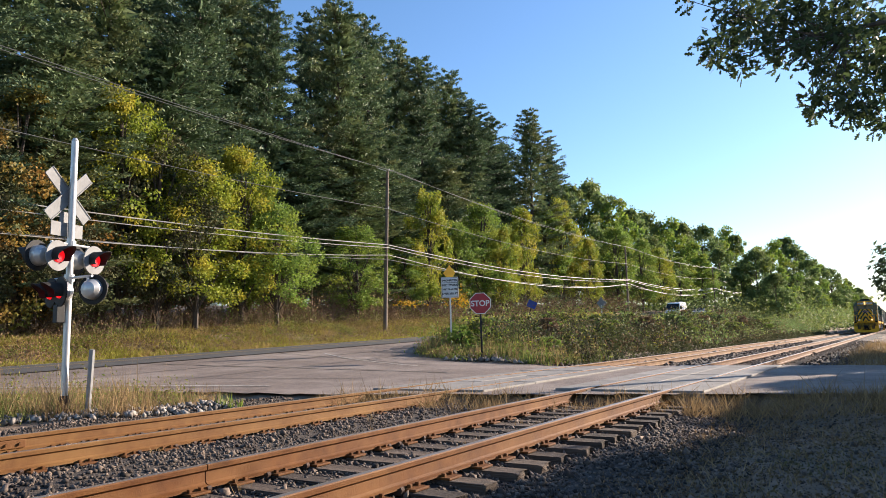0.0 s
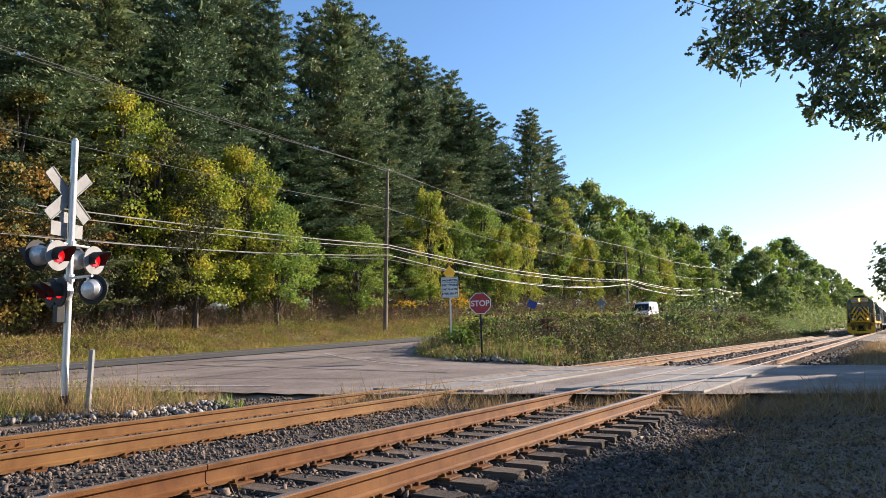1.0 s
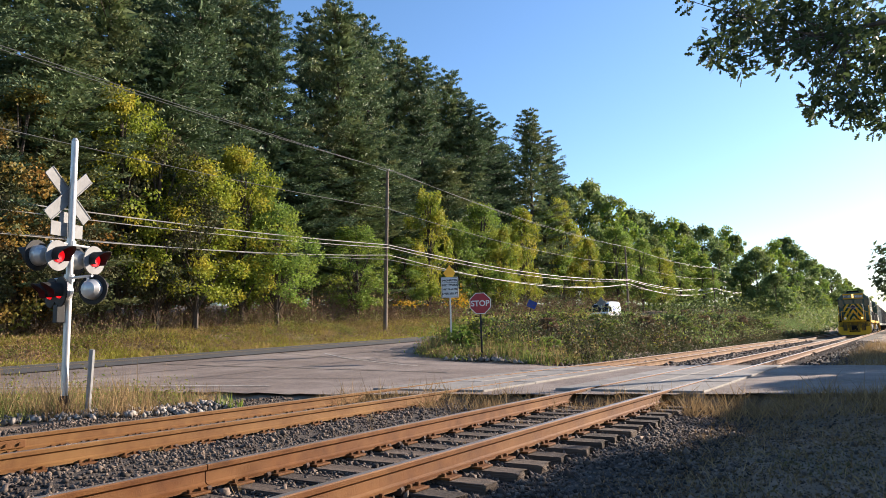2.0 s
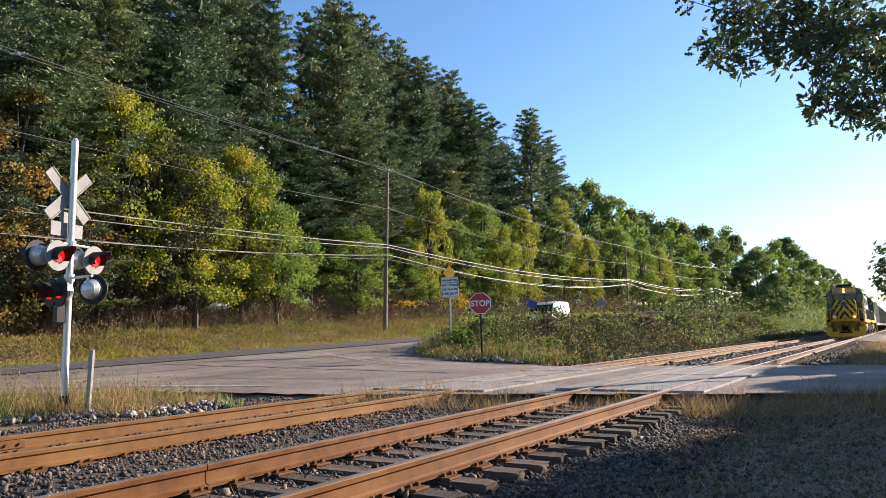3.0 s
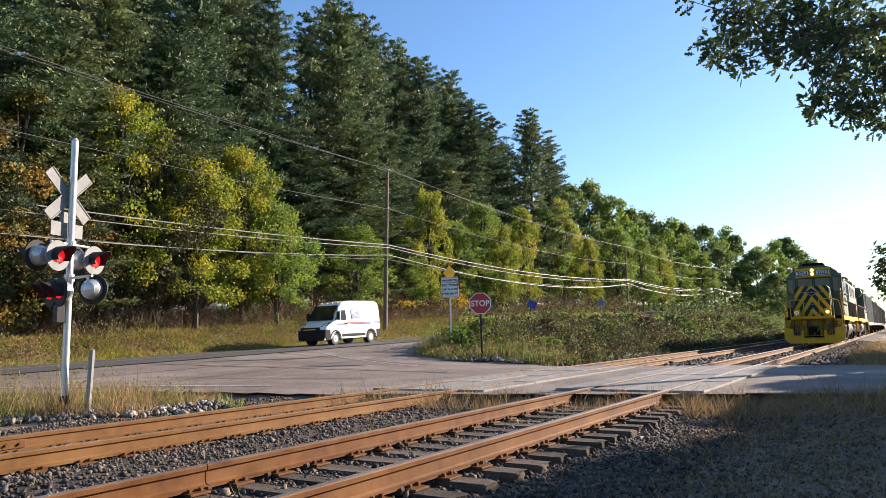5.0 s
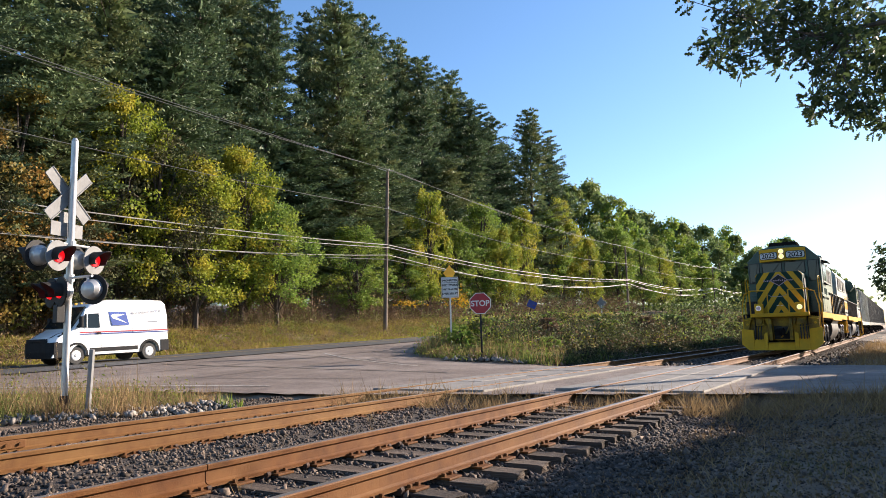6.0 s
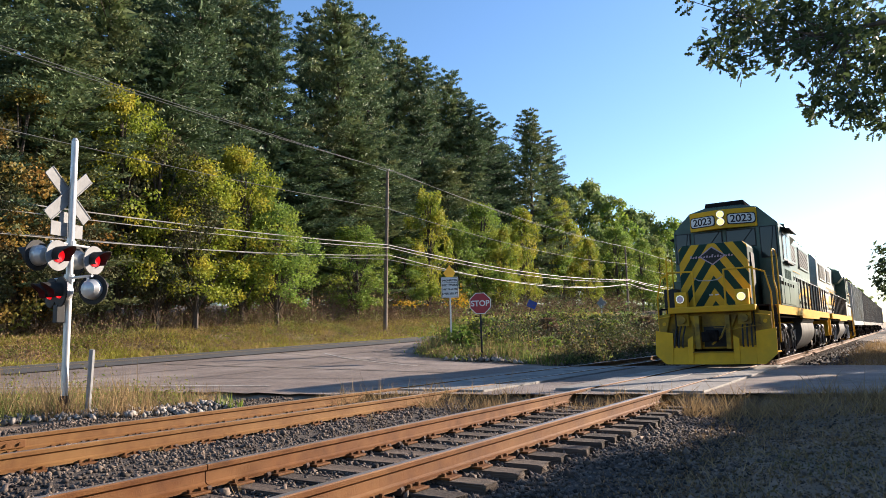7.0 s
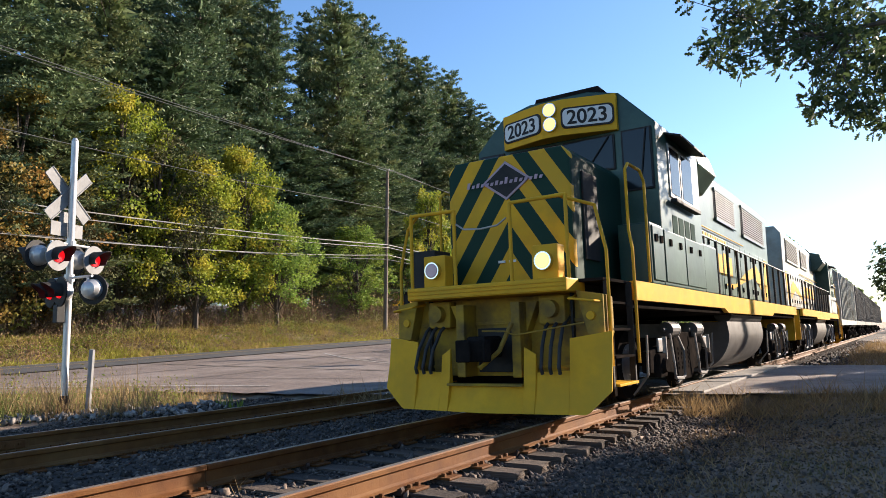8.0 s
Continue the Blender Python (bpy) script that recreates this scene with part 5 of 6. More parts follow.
def build_locomotive(spins):
    L = thing("locomotive", "dark green and yellow diesel locomotive with striped nose", "locomotive")
    # underframe and deck
    bm = B()
    box(bm, -1.42, 1.42, 1.25, 17.3, 1.30, 1.60, 0.02)
    part("underframe", bm, "grime", L)
    for s in (-1, 1):
        bm = B()
        slab(bm, [(1.25, 1.40), (1.25, 1.645), (17.3, 1.645), (17.3, 1.40), (12.6, 1.40), (12.3, 1.32), (6.8, 1.32), (6.5, 1.40)], "x", s * 1.42, s * 1.50)
        part("side_sill", bm, "loco_yellow", L, "bright yellow side sill")
    bm = B()
    box(bm, -1.42, 1.42, 0.30, 17.3, 1.602, 1.64, 0.005)
    part("walkway", bm, "grime", L)
    # pilot
    bm = B()
    slab(bm, [(-1.45, 1.0), (-1.45, 1.42), (-1.12, 1.48), (1.12, 1.48), (1.45, 1.42), (1.45, 1.0), (1.3, 0.5), (-1.3, 0.5)], "y", 0.36, 0.50, 0.01)
    part("pilot_plate", bm, "shaded_dirty_yellow", L)
    bm = B()
    box(bm, -1.12, 1.12, -0.06, 0.50, 1.482, 1.645, 0.02)
    for k in range(3):
        box(bm, -1.1, 1.1, -0.075, -0.05, 1.50 + k * 0.047, 1.515 + k * 0.047)
    part("anticlimber", bm, "loco_yellow", L)
    for s in (-1, 1):
        bm = B()
        rod(bm, (s * 0.80, 0.34, 1.30), (s * 0.80, 0.10, 1.30), 0.115, 0.10, 22)
        box(bm, s * 0.80 - 0.17, s * 0.80 + 0.17, 0.20, 0.37, 1.12, 1.46, 0.03)
        part("receptacle", bm, "shaded_dirty_yellow", L)
        bm = B()
        slab(bm, [(s * 1.12, 1.50), (s * 1.45, 1.44), (s * 1.45, 0.98), (s * 1.25, 0.98)], "y", 0.18, 0.36, 0.01)
        part("corner_gusset", bm, "shaded_dirty_yellow", L)
        for k in range(3):
            bm = B()
            x = s * (0.74 + k * 0.11)
            pipe(bm, [(x, 0.34, 1.20), (x, 0.14, 1.08), (x + 0.02 * s, -0.02, 0.85), (x + 0.03 * s, -0.09, 0.62), (x + 0.03 * s, -0.06, 0.55)], 0.022, 8)
            part("hose", bm, "rubber", L)
    for s in (-1, 1):
        bm = B()
        lo, hi = sorted((s * 0.33, s * 0.45))
        box(bm, lo, hi, 0.05, 0.37, 0.50, 1.40, 0.015)
        part("draft_post", bm, "shaded_dirty_yellow", L)
    for z in (0.62, 1.16):
        bm = B()
        box(bm, -1.18, 1.18, 0.335, 0.37, z - 0.02, z + 0.02, 0.006)
        part("pilot_rib", bm, "shaded_dirty_yellow", L)
    for s in (-1, 1):
        bm = B()
        slab(bm, [(s * 0.46, 1.40), (s * 0.62, 1.40), (s * 0.46, 1.02)], "y", 0.20, 0.36, 0.008)
        part("draft_gusset", bm, "shaded_dirty_yellow", L)
        bm = B()
        pipe(bm, [(s * 1.08, 0.3, 1.44), (s * 1.10, 0.02, 1.40), (s * 1.40, 0.02, 1.36), (s * 1.42, 0.2, 1.36)], 0.014, 6)
        part("pilot_grab", bm, "loco_yellow", L)
        bm = B()
        rod(bm, (s * 1.30, 0.19, 1.20), (s * 1.30, 0.15, 1.20), 0.055, 0.05, 12)
        part("marker_cap", bm, "loco_yellow", L)
    bm = B()
    box(bm, -1.30, -0.94, 0.34, 0.74, 1.645, 2.18, 0.015)
    part("equipment_box", bm, "black_paint", L)
    # added dark panel that hides the sunlit ground seen under the deck
    bm = B()
    box(bm, -1.25, 1.25, 0.95, 1.05, 0.22, 1.3, 0.01)
    part("pilot_back", bm, "grime", L)
    # coupler
    c = new("coupler")
    c.parent = L
    # flat black plate in place of the shade inside the coupler opening
    bm = B()
    box(bm, -0.29, 0.29, 0.32, 0.37, 0.55, 1.10, 0.01)
    part("pocket", bm, "black_paint", c)
    bm = B()
    box(bm, -0.13, 0.13, -0.25, 0.2, 0.74, 1.0, 0.04)
    slab(bm, [(-0.17, -0.22), (-0.20, -0.38), (-0.10, -0.45), (0.02, -0.40), (-0.05, -0.30), (0.08, -0.24), (0.18, -0.36), (0.21, -0.24), (0.12, -0.14)], "z", 0.70, 0.96, 0.02)
    part("knuckle", bm, "grime", c)
    bm = B()
    pipe(bm, [(1.3, -0.05, 1.12), (0.45, -0.08, 1.0), (0.35, -0.16, 1.05), (0.1, -0.25, 1.06)], 0.010, 6)
    pipe(bm, [(0.38, -0.02, 1.15), (0.24, -0.1, 0.82), (0.02, -0.2, 0.62)], 0.028, 8)
    part("cut_lever", bm, "shaded_dirty_yellow", c)
    # plough
    bm = B()
    n = 62
    xs = [-1.55 + 3.10 * i / n for i in range(n + 1)]
    xs = sorted(xs + [k * e for k in (-1, 1) for e in (0.505, 0.515, 0.655, 0.665, 1.055, 1.065)])
    cols = []
    for x in xs:
        ax = abs(x)
        top = 0.86 + 0.16 * (ax - 0.5) / 1.05
        bot = 0.10 if ax < 1.27 else 0.10 + 0.26 * (ax - 1.27) / 0.28
        if ax < 0.51:
            top = 0.43
        elif ax < 0.66:
            top = 0.86 - 0.6 * (ax - 0.51)
        elif ax < 1.06:
            top = 0.56 + 0.06 * (ax - 0.66)
        y = -0.16 + 0.13 * ax
        cols.append([bm.verts.new((x, y + dy, z)) for dy in (0.0, 0.02) for z in (bot, bot + (top - bot) * 0.5, top)])
        for v, k in zip(cols[-1], (0, 1, 2) * 2):
            v.co.y += (-0.02, 0.06, 0.10)[k]
    for a, b in zip(cols, cols[1:]):
        for i, j in ((0, 1), (1, 2)):
            bm.faces.new((a[i], b[i], b[j], a[j]))
            bm.faces.new((a[i + 3], a[j + 3], b[j + 3], b[i + 3]))
        bm.faces.new((a[2], b[2], b[5], a[5]))
        bm.faces.new((a[0], a[3], b[3], b[0]))
    for e in (cols[0], cols[-1]):
        bm.faces.new((e[0], e[1], e[4], e[3]))
        bm.faces.new((e[1], e[2], e[5], e[4]))
    bmesh.ops.recalc_face_normals(bm, faces=bm.faces[:])
    plow = part("plough", bm, "loco_yellow", L, smooth=True)
    bm = B()
    box(bm, -0.52, 0.52, -0.10, 0.02, 0.405, 0.435, 0.006)
    part("plough_lip", bm, "shaded_dirty_yellow", plow)
    # step wells
    for s in (-1, 1):
        st = new("steps")
        st.parent = L
        bm = B()
        slab(bm, [(0.30, 0.40), (0.30, 1.60), (1.22, 1.60), (1.22, 0.40)], "x", s * 1.00, s * 1.03)
        part("well", bm, "black_paint", st)
        for k in range(4):
            bm = B()
            lo, hi = sorted((s * 1.03, s * (1.42 + 0.03 * (3 - k))))
            box(bm, lo, hi, 0.42, 1.10, 0.38 + k * 0.32, 0.41 + k * 0.32, 0.004)
            part("tread", bm, "loco_yellow" if k == 0 else "grime", st)
        for yy in (0.36, 1.14):
            lo, hi = sorted((s * 1.40, s * 1.47))
            part("stile", box(B(), lo, hi, yy - 0.02, yy + 0.02, 0.36, 1.62), "black_paint", st)
    # short hood
    bm = B()
    slab(bm, [(-0.92, 1.645), (0.92, 1.645), (0.92, 3.30), (0.80, 3.42), (-0.80, 3.42), (-0.92, 3.30)], "y", 0.72, 2.75, 0.035)
    part("short_hood", bm, "nose_stripes", L, "nose with yellow and dark chevron stripes")
    bm = B()
    box(bm, 0.918, 0.95, 1.05, 1.55, 1.95, 3.12, 0.01)
    part("nose_door", bm, "black_paint", L)
    bm = B()
    slab(bm, [(-0.36, 3.06), (0, 3.33), (0.36, 3.06), (0, 2.80)], "y", 0.70, 0.718)
    crest = part("crest", bm, "sign_pink", L, "diamond crest")
    bm = B()
    slab(bm, [(-0.31, 3.06), (0, 3.29), (0.31, 3.06), (0, 2.84)], "y", 0.692, 0.70)
    part("crest_field", bm, "black_paint", crest)
    bm = B()
    for k in range(16):
        h = 0.085 if k in (0, 8) else (0.06 if k % 4 == 2 else 0.042)
        x = -0.60 + k * 0.073
        slab(bm, [(x, 3.02), (x + 0.042, 3.02), (x + 0.058, 3.02 + h), (x + 0.016, 3.02 + h)], "y", 0.684, 0.691)
    part("script_bars", bm, "sign_pink", crest)
    bm = B()
    box(bm, -0.16, -0.06, 0.70, 0.716, 1.96, 1.99)
    box(bm, 0.0, 0.10, 0.70, 0.716, 1.96, 1.99)
    part("letter_bars", bm, "white_paint", L)
    # cab
    bm = B()
    slab(bm, [(-1.5, 1.645), (1.5, 1.645), (1.5, 4.08), (0.98, 4.62), (0.5, 4.74), (-0.5, 4.74), (-0.98, 4.62), (-1.5, 4.08)], "y", 2.60, 5.10, 0.02)
    cab = part("cab", bm, "loco_green", L, "dark green cab")
    bm = B()
    slab(bm, [(-0.96, 2.61), (-0.96, 2.53), (-0.17, 2.29), (0.17, 2.29), (0.96, 2.53), (0.96, 2.61)], "z", 4.03, 4.60, 0.01)
    part("brow", bm, "loco_yellow", cab, "yellow panel above the windows")
    number_board(L, -0.555, 4.29, 2.385, -17)
    number_board(L, 0.555, 4.29, 2.385, 17)
    lamp(L, 0, 2.26, 4.45, 0.098)
    lamp(L, 0, 2.26, 4.22, 0.098)
    for s in (-1, 1):
        b = new("ditch_light")
        b.parent = L
        b.matrix_basis = pose(s * 0.79, 0.08, 1.645)
        bm = B()
        box(bm, -0.17, 0.17, 0.02, 0.22, 0.0, 0.42, 0.02)
        part("housing", bm, "loco_yellow", b)
        bm = B()
        rod(bm, (0, 0.02, 0.22), (0, -0.05, 0.22), 0.115, 0.11, 20)
        part("bezel", bm, "chrome", b)
        bm = B()
        rod(bm, (0, -0.045, 0.22), (0, -0.06, 0.22), 0.10, 0.08, 20)
        part("lens", bm, "lamp_on" if s > 0 else "lamp_dim", b)
    for x0, x1, z0, z1, y in ((-0.86, -0.08, 3.47, 3.96, 2.59), (0.08, 0.86, 3.47, 3.96, 2.59), (-1.42, -1.02, 3.10, 3.98, 2.59), (1.02, 1.42, 3.10, 3.98, 2.59)):
        bm = B()
        box(bm, x0 - 0.03, x1 + 0.03, y - 0.018, y + 0.01, z0 - 0.03, z1 + 0.03, 0.012)
        fr = part("window_frame", bm, "black_paint", cab)
        bm = B()
        box(bm, x0, x1, y - 0.024, y - 0.019, z0, z1)
        part("glass", bm, "glass_dark", fr)
        bm = B()
        pipe(bm, [(x1 - 0.05, y - 0.045, z1), ((x0 + x1) / 2 + 0.05, y - 0.045, z0 + 0.12)], 0.009, 5)
        part("wiper", bm, "black_paint", fr)
    for s in (-1, 1):
        for y0, y1 in ((3.15, 3.75), (3.82, 4.55)):
            bm = B()
            lo, hi = sorted((s * 1.495, s * 1.522))
            box(bm, lo, hi, y0, y1, 3.02, 3.86, 0.01)
            fr = part("window_frame", bm, "steel", cab)
            bm = B()
            lo, hi = sorted((s * 1.523, s * 1.528))
            box(bm, lo, hi, y0 + 0.05, y1 - 0.05, 3.08, 3.80)
            part("glass", bm, "glass_dark", fr)
        bm = B()
        slab(bm, [(s * 1.49, 3.98), (s * 1.75, 3.90), (s * 1.75, 3.93), (s * 1.49, 4.01)], "y", 3.05, 4.7)
        part("visor", bm, "black_paint", cab)
        bm = B()
        lo, hi = sorted((s * 1.52, s * 1.62))
        box(bm, lo, hi, 3.1, 4.6, 2.92, 2.98, 0.01)
        part("arm_rest", bm, "black_paint", cab)
        for k in range(4):
            bm = B()
            lo, hi = sorted((s * 1.501, s * 1.507))
            box(bm, lo, hi, 3.2 + k * 0.36, 3.47 + k * 0.36, 2.35, 2.75)
            part("number_bar", bm, "faint_print", cab)
    bm = B()
    slab(bm, [(-0.62, 4.70), (-0.55, 4.94), (0.55, 4.94), (0.62, 4.70)], "y", 2.95, 4.3, 0.02)
    part("roof_unit", bm, "grime", L)
    bm = B()
    pipe(bm, [(-1.25, 2.7, 4.40), (-0.6, 2.7, 4.72)], 0.014, 5)
    rod(bm, (0.3, 4.7, 4.66), (0.3, 4.7, 4.95), 0.02, seg=6)
    part("aerial", bm, "steel", L)
    # long hood
    bm = B()
    slab(bm, [(-0.90, 1.645), (0.90, 1.645), (0.94, 4.40), (0.74, 4.66), (-0.74, 4.66), (-0.94, 4.40)], "y", 5.08, 16.4, 0.03)
    hood = part("long_hood", bm, "loco_green", L, "dark green engine hood")
    for s in (-1, 1):
        bm = B()
        lo, hi = sorted((s * 0.89, s * 1.50))
        box(bm, lo, hi, 5.1, 6.1, 1.645, 2.5, 0.02)
        part("battery_box", bm, "loco_green", L)
        bm = B()
        lo, hi = sorted((s * 1.04, s * 1.495))
        box(bm, lo, hi, 2.02, 2.59, 1.645, 2.5, 0.02)
        part("battery_box", bm, "loco_green", L)
        for y0, y1 in ((2.08, 2.58), (2.66, 3.78), (3.84, 5.04)):
            bm = B()
            lo, hi = sorted((s * 1.494, s * 1.516))
            box(bm, lo, hi, y0, y1, 1.70, 2.46, 0.008)
            lid = part("access_panel", bm, "loco_green", L)
            lo, hi = sorted((s * 1.516, s * 1.535))
            for q in (0.25, 0.75):
                part("latch", box(B(), lo, hi, y0 + (y1 - y0) * q - 0.05, y0 + (y1 - y0) * q + 0.05, 2.24, 2.34), "grime", lid)
        for k in range(13):
            bm = B()
            lo, hi = sorted((s * 0.898, s * 0.925))
            box(bm, lo, hi, 6.72 + k * 0.72, 7.38 + k * 0.72, 1.80, 3.10, 0.008)
            d = part("hood_door", bm, "loco_green", hood)
            lo, hi = sorted((s * 0.925, s * 0.95))
            for z in (2.0, 2.9):
                part("latch", box(B(), lo, hi, 6.76 + k * 0.72, 6.82 + k * 0.72, z - .06, z + .06), "grime", d)
            bm = B()
            lo, hi = sorted((s * 0.898, s * 0.918))
            box(bm, lo, hi, 6.74 + k * 0.72, 7.36 + k * 0.72, 3.22, 4.28, 0.008)
            part("upper_panel", bm, "loco_green", hood)
        for y0, y1, z0, z1 in ((9.0, 11.2, 3.5, 4.2), (12.2, 15.6, 3.45, 4.25)):
            bm = B()
            lo, hi = sorted((s * 0.9, s * 0.945))
            box(bm, lo, hi, y0, y1, z0, z1, 0.01)
            for k in range(12):
                lo2, hi2 = sorted((s * 0.945, s * 0.975))
                box(bm, lo2, hi2, y0 + 0.05, y1 - 0.05, z0 + 0.04 + k * (z1 - z0 - .06) / 12, z0 + 0.07 + k * (z1 - z0 - .06) / 12)
            part("grille", bm, "tank_grey", hood)
            for zz in (z0, z1):
                lo2, hi2 = sorted((s * 0.945, s * 0.985))
                part("grille_frame", box(B(), lo2, hi2, y0 - 0.03, y1 + 0.03, zz - 0.03, zz + 0.03), "loco_green", hood)
        bm = B()
        slab(bm, [(s * 0.80, 3.60), (s * 1.18, 3.66), (s * 1.46, 4.0), (s * 1.34, 4.40), (s * 0.70, 4.56)], "y", 5.45, 6.85, 0.03)
        part("filter_housing", bm, "loco_green", hood)
        bm = B()
        x0, x1 = sorted((s * 0.926, s * 0.932))
        for k in range(7):
            box(bm, x0, x1, 6.9 + k * 0.55, 7.3 + k * 0.55, 2.25, 2.72 + 0.05 * (k % 2))
        slab(bm, [(9.6, 2.05), (11.0, 2.12), (12.4, 2.5), (14.0, 2.78), (14.9, 2.5), (14.9, 2.05), (13.6, 2.42), (12.0, 2.2), (10.6, 1.98)], "x", x0, x1)
        slab(bm, [(15.1, 1.85), (15.7, 1.85), (16.1, 3.05), (15.5, 3.05)], "x", x0, x1)
        for k in range(14):
            box(bm, x0, x1, 6.78 + k * 0.24, 6.92 + k * 0.24, 2.98, 3.08)
        part("side_stripe", bm, "loco_yellow", hood, "yellow painted lettering band")
        # handrails
        hr = new("handrail")
        hr.parent = L
        for k in range(12):
            bm = B()
            y = 5.3 + k * 1.0
            rod(bm, (s * 1.46, y, 1.40), (s * 1.46, y, 2.66), 0.028, seg=8)
            part("stanchion", bm, "black_paint", hr)
        bm = B()
        pipe(bm, [(s * 0.97, 5.2, 3.16), (s * 0.97, 12.0, 3.16)], 0.016, 6)
        part("hood_grab", bm, "loco_yellow", hr)
        bm = B()
        pipe(bm, [(s * 1.46, 5.2, 2.66), (s * 1.46, 16.6, 2.66)], 0.018, 8)
        part("top_rail", bm, "loco_green", hr)
        bm = B()
        pipe(bm, [(s * 1.48, 0.30, 0.62), (s * 1.48, 0.30, 1.95), (s * 1.36, 0.32, 2.50), (s * 0.98, 0.05, 2.63)], 0.021, 8)
        part("grab_rail", bm, "loco_yellow", hr)
        bm = B()
        pipe(bm, [(s * 1.50, 1.20, 0.62), (s * 1.50, 1.20, 2.05), (s * 1.44, 1.28, 2.3), (s * 1.44, 1.28, 3.10), (s * 1.44, 1.40, 3.20), (s * 1.44, 1.9, 3.20), (s * 1.46, 2.0, 3.05), (s * 1.46, 2.0, 1.66)], 0.021, 8)
        part("grab_rail", bm, "loco_yellow", hr)
    for s in (-1, 1):
        hr = new("front_handrail")
        hr.parent = L
        bm = B()
        pipe(bm, [(s * 1.11, 0.05, 1.64), (s * 1.11, 0.05, 2.62), (s * 0.40, 0.0, 2.60), (s * 0.40, 0.0, 1.64)], 0.024, 8)
        part("rail_loop", bm, "loco_yellow", hr)
        bm = B()
        pipe(bm, [(s * 0.36, -0.02, 2.42), (s * 0.24, -0.03, 2.34), (0, -0.03, 2.32)], 0.012, 6)
        part("chain", bm, "steel", hr)
    # roof fans and stack
    for y in (12.6, 13.9, 15.2):
        bm = B()
        rod(bm, (0, y, 4.55), (0, y, 4.76), 0.58, 0.55, 24)
        part("fan", bm, "grime", hood)
    bm = B()
    rod(bm, (0, 9.6, 4.5), (0, 9.6, 4.86), 0.25, 0.22, 16)
    part("stack", bm, "grime", hood)
    # tank and running gear
    bm = B()
    prof = [(-1.34, 1.16), (1.34, 1.16)] + [(0.55 + 0.82 * math.cos(radians(-a)), 0.92 + 0.76 * math.sin(radians(-a))) for a in range(0, 91, 9)] + [(-0.55 - 0.82 * math.cos(radians(-a)), 0.92 + 0.76 * math.sin(radians(-a))) for a in range(90, -1, -9)]
    slab(bm, prof, "y", 7.35, 11.4)
    part("fuel_tank", bm, "tank_grey", L, smooth=True)
    for s in (-1, 1):
        bm = B()
        rod(bm, (s * 1.22, 7.6, 1.30), (s * 1.22, 11.3, 1.30), 0.17, seg=18)
        part("air_reservoir", bm, "tank_grey", L, smooth=True)
    for yc in (4.25, 14.55):
        truck(L, yc, 1.37, 0.508, spins)
        for k in (-1.37, 1.37):
            wheelset(L, yc + k, 0.508, spins)
    # rear end
    bm = B()
    box(bm, -1.4, 1.4, 17.3, 17.42, 0.6, 1.6, 0.01)
    part("end_plate", bm, "loco_yellow", L)
    bm = B()
    box(bm, -0.13, 0.13, 17.4, 18.1, 0.74, 1.0, 0.04)
    part("rear_coupler", bm, "grime", L)
    return L


def build_hopper(spins):
    H = thing("hopper_car", "dark grey ribbed covered hopper freight car", "freight car", None, "freight cars behind the locomotives")
    bm = B()
    slab(bm, [(-1.45, 1.35), (1.45, 1.35), (1.5, 1.7), (1.5, 4.05), (1.05, 4.45), (-1.05, 4.45), (-1.5, 4.05), (-1.5, 1.7)], "y", 0.9, 14.6, 0.03)
    body = part("body", bm, "hopper_grey", H)
    for s in (-1, 1):
        for k in range(12):
            bm = B()
            lo, hi = sorted((s * 1.49, s * 1.58))
            box(bm, lo, hi, 1.2 + k * 1.18, 1.32 + k * 1.18, 1.4, 4.02)
            part("rib", bm, "hopper_grey", body)
        bm = B()
        lo, hi = sorted((s * 1.38, s * 1.52))
        box(bm, lo, hi, 0.2, 15.2, 1.08, 1.36, 0.01)
        part("sill", bm, "hopper_grey", H)
        bm = B()
        pipe(bm, [(s * 1.3, 0.3, 1.3), (s * 1.3, 0.3, 4.2)], 0.03, 6)
        for k in range(8):
            rod(bm, (s * 1.3, 0.3, 1.5 + k * .35), (s * 0.85, 0.3, 1.5 + k * .35), 0.02, seg=6)
        part("ladder", bm, "steel", H)
    for k in range(3):
        bm = B()
        slab(bm, [(-1.2, 1.3), (1.2, 1.3), (0.3, 0.45), (-0.3, 0.45)], "y", 4.1 + k * 2.6, 6.1 + k * 2.6)
        part("chute", bm, "hopper_grey", H)
    bm = B()
    box(bm, -0.5, 0.5, 1.2, 14.3, 4.46, 4.56, 0.02)
    part("roof_walk", bm, "steel", H)
    bm = B()
    box(bm, -0.2, 0.2, -0.2, 15.6, 0.78, 1.05, 0.02)
    part("centre_sill", bm, "grime", H)
    for yc in (2.4, 13.0):
        truck(H, yc, 0.88, 0.46, spins, False)
        for k in (-0.88, 0.88):
            wheelset(H, yc + k, 0.46, spins)
    return H


SPINS = []
TRAIN = []
loco = build_locomotive(SPINS)
TRAIN.append((loco, 0.0, 0))
second = copy_thing(loco, pose(0, 0, 0, 0, 0, 180))
tagged(second, "trailing diesel locomotive with a faded silver hood, running backwards")
def repaint(ob, names, mat):
    """Gives the named parts of a copied thing a paint of their own."""
    for o in ob.children_recursive:
        if o.name.split(".")[0] in names:
            o.material_slots[0].link = "OBJECT"
            o.material_slots[0].material = M[mat]


repaint(second, ("long_hood", "hood_door", "upper_panel", "battery_box", "access_panel", "grille_frame"), "faded_silver")
TRAIN.append((second, 36.2, 180))
hopper = build_hopper([])
TRAIN.append((hopper, 36.6, 0))
for i in range(1, 6):
    TRAIN.append((copy_thing(hopper, pose(0, 0, 0)), 36.6 + i * 15.5, 0))
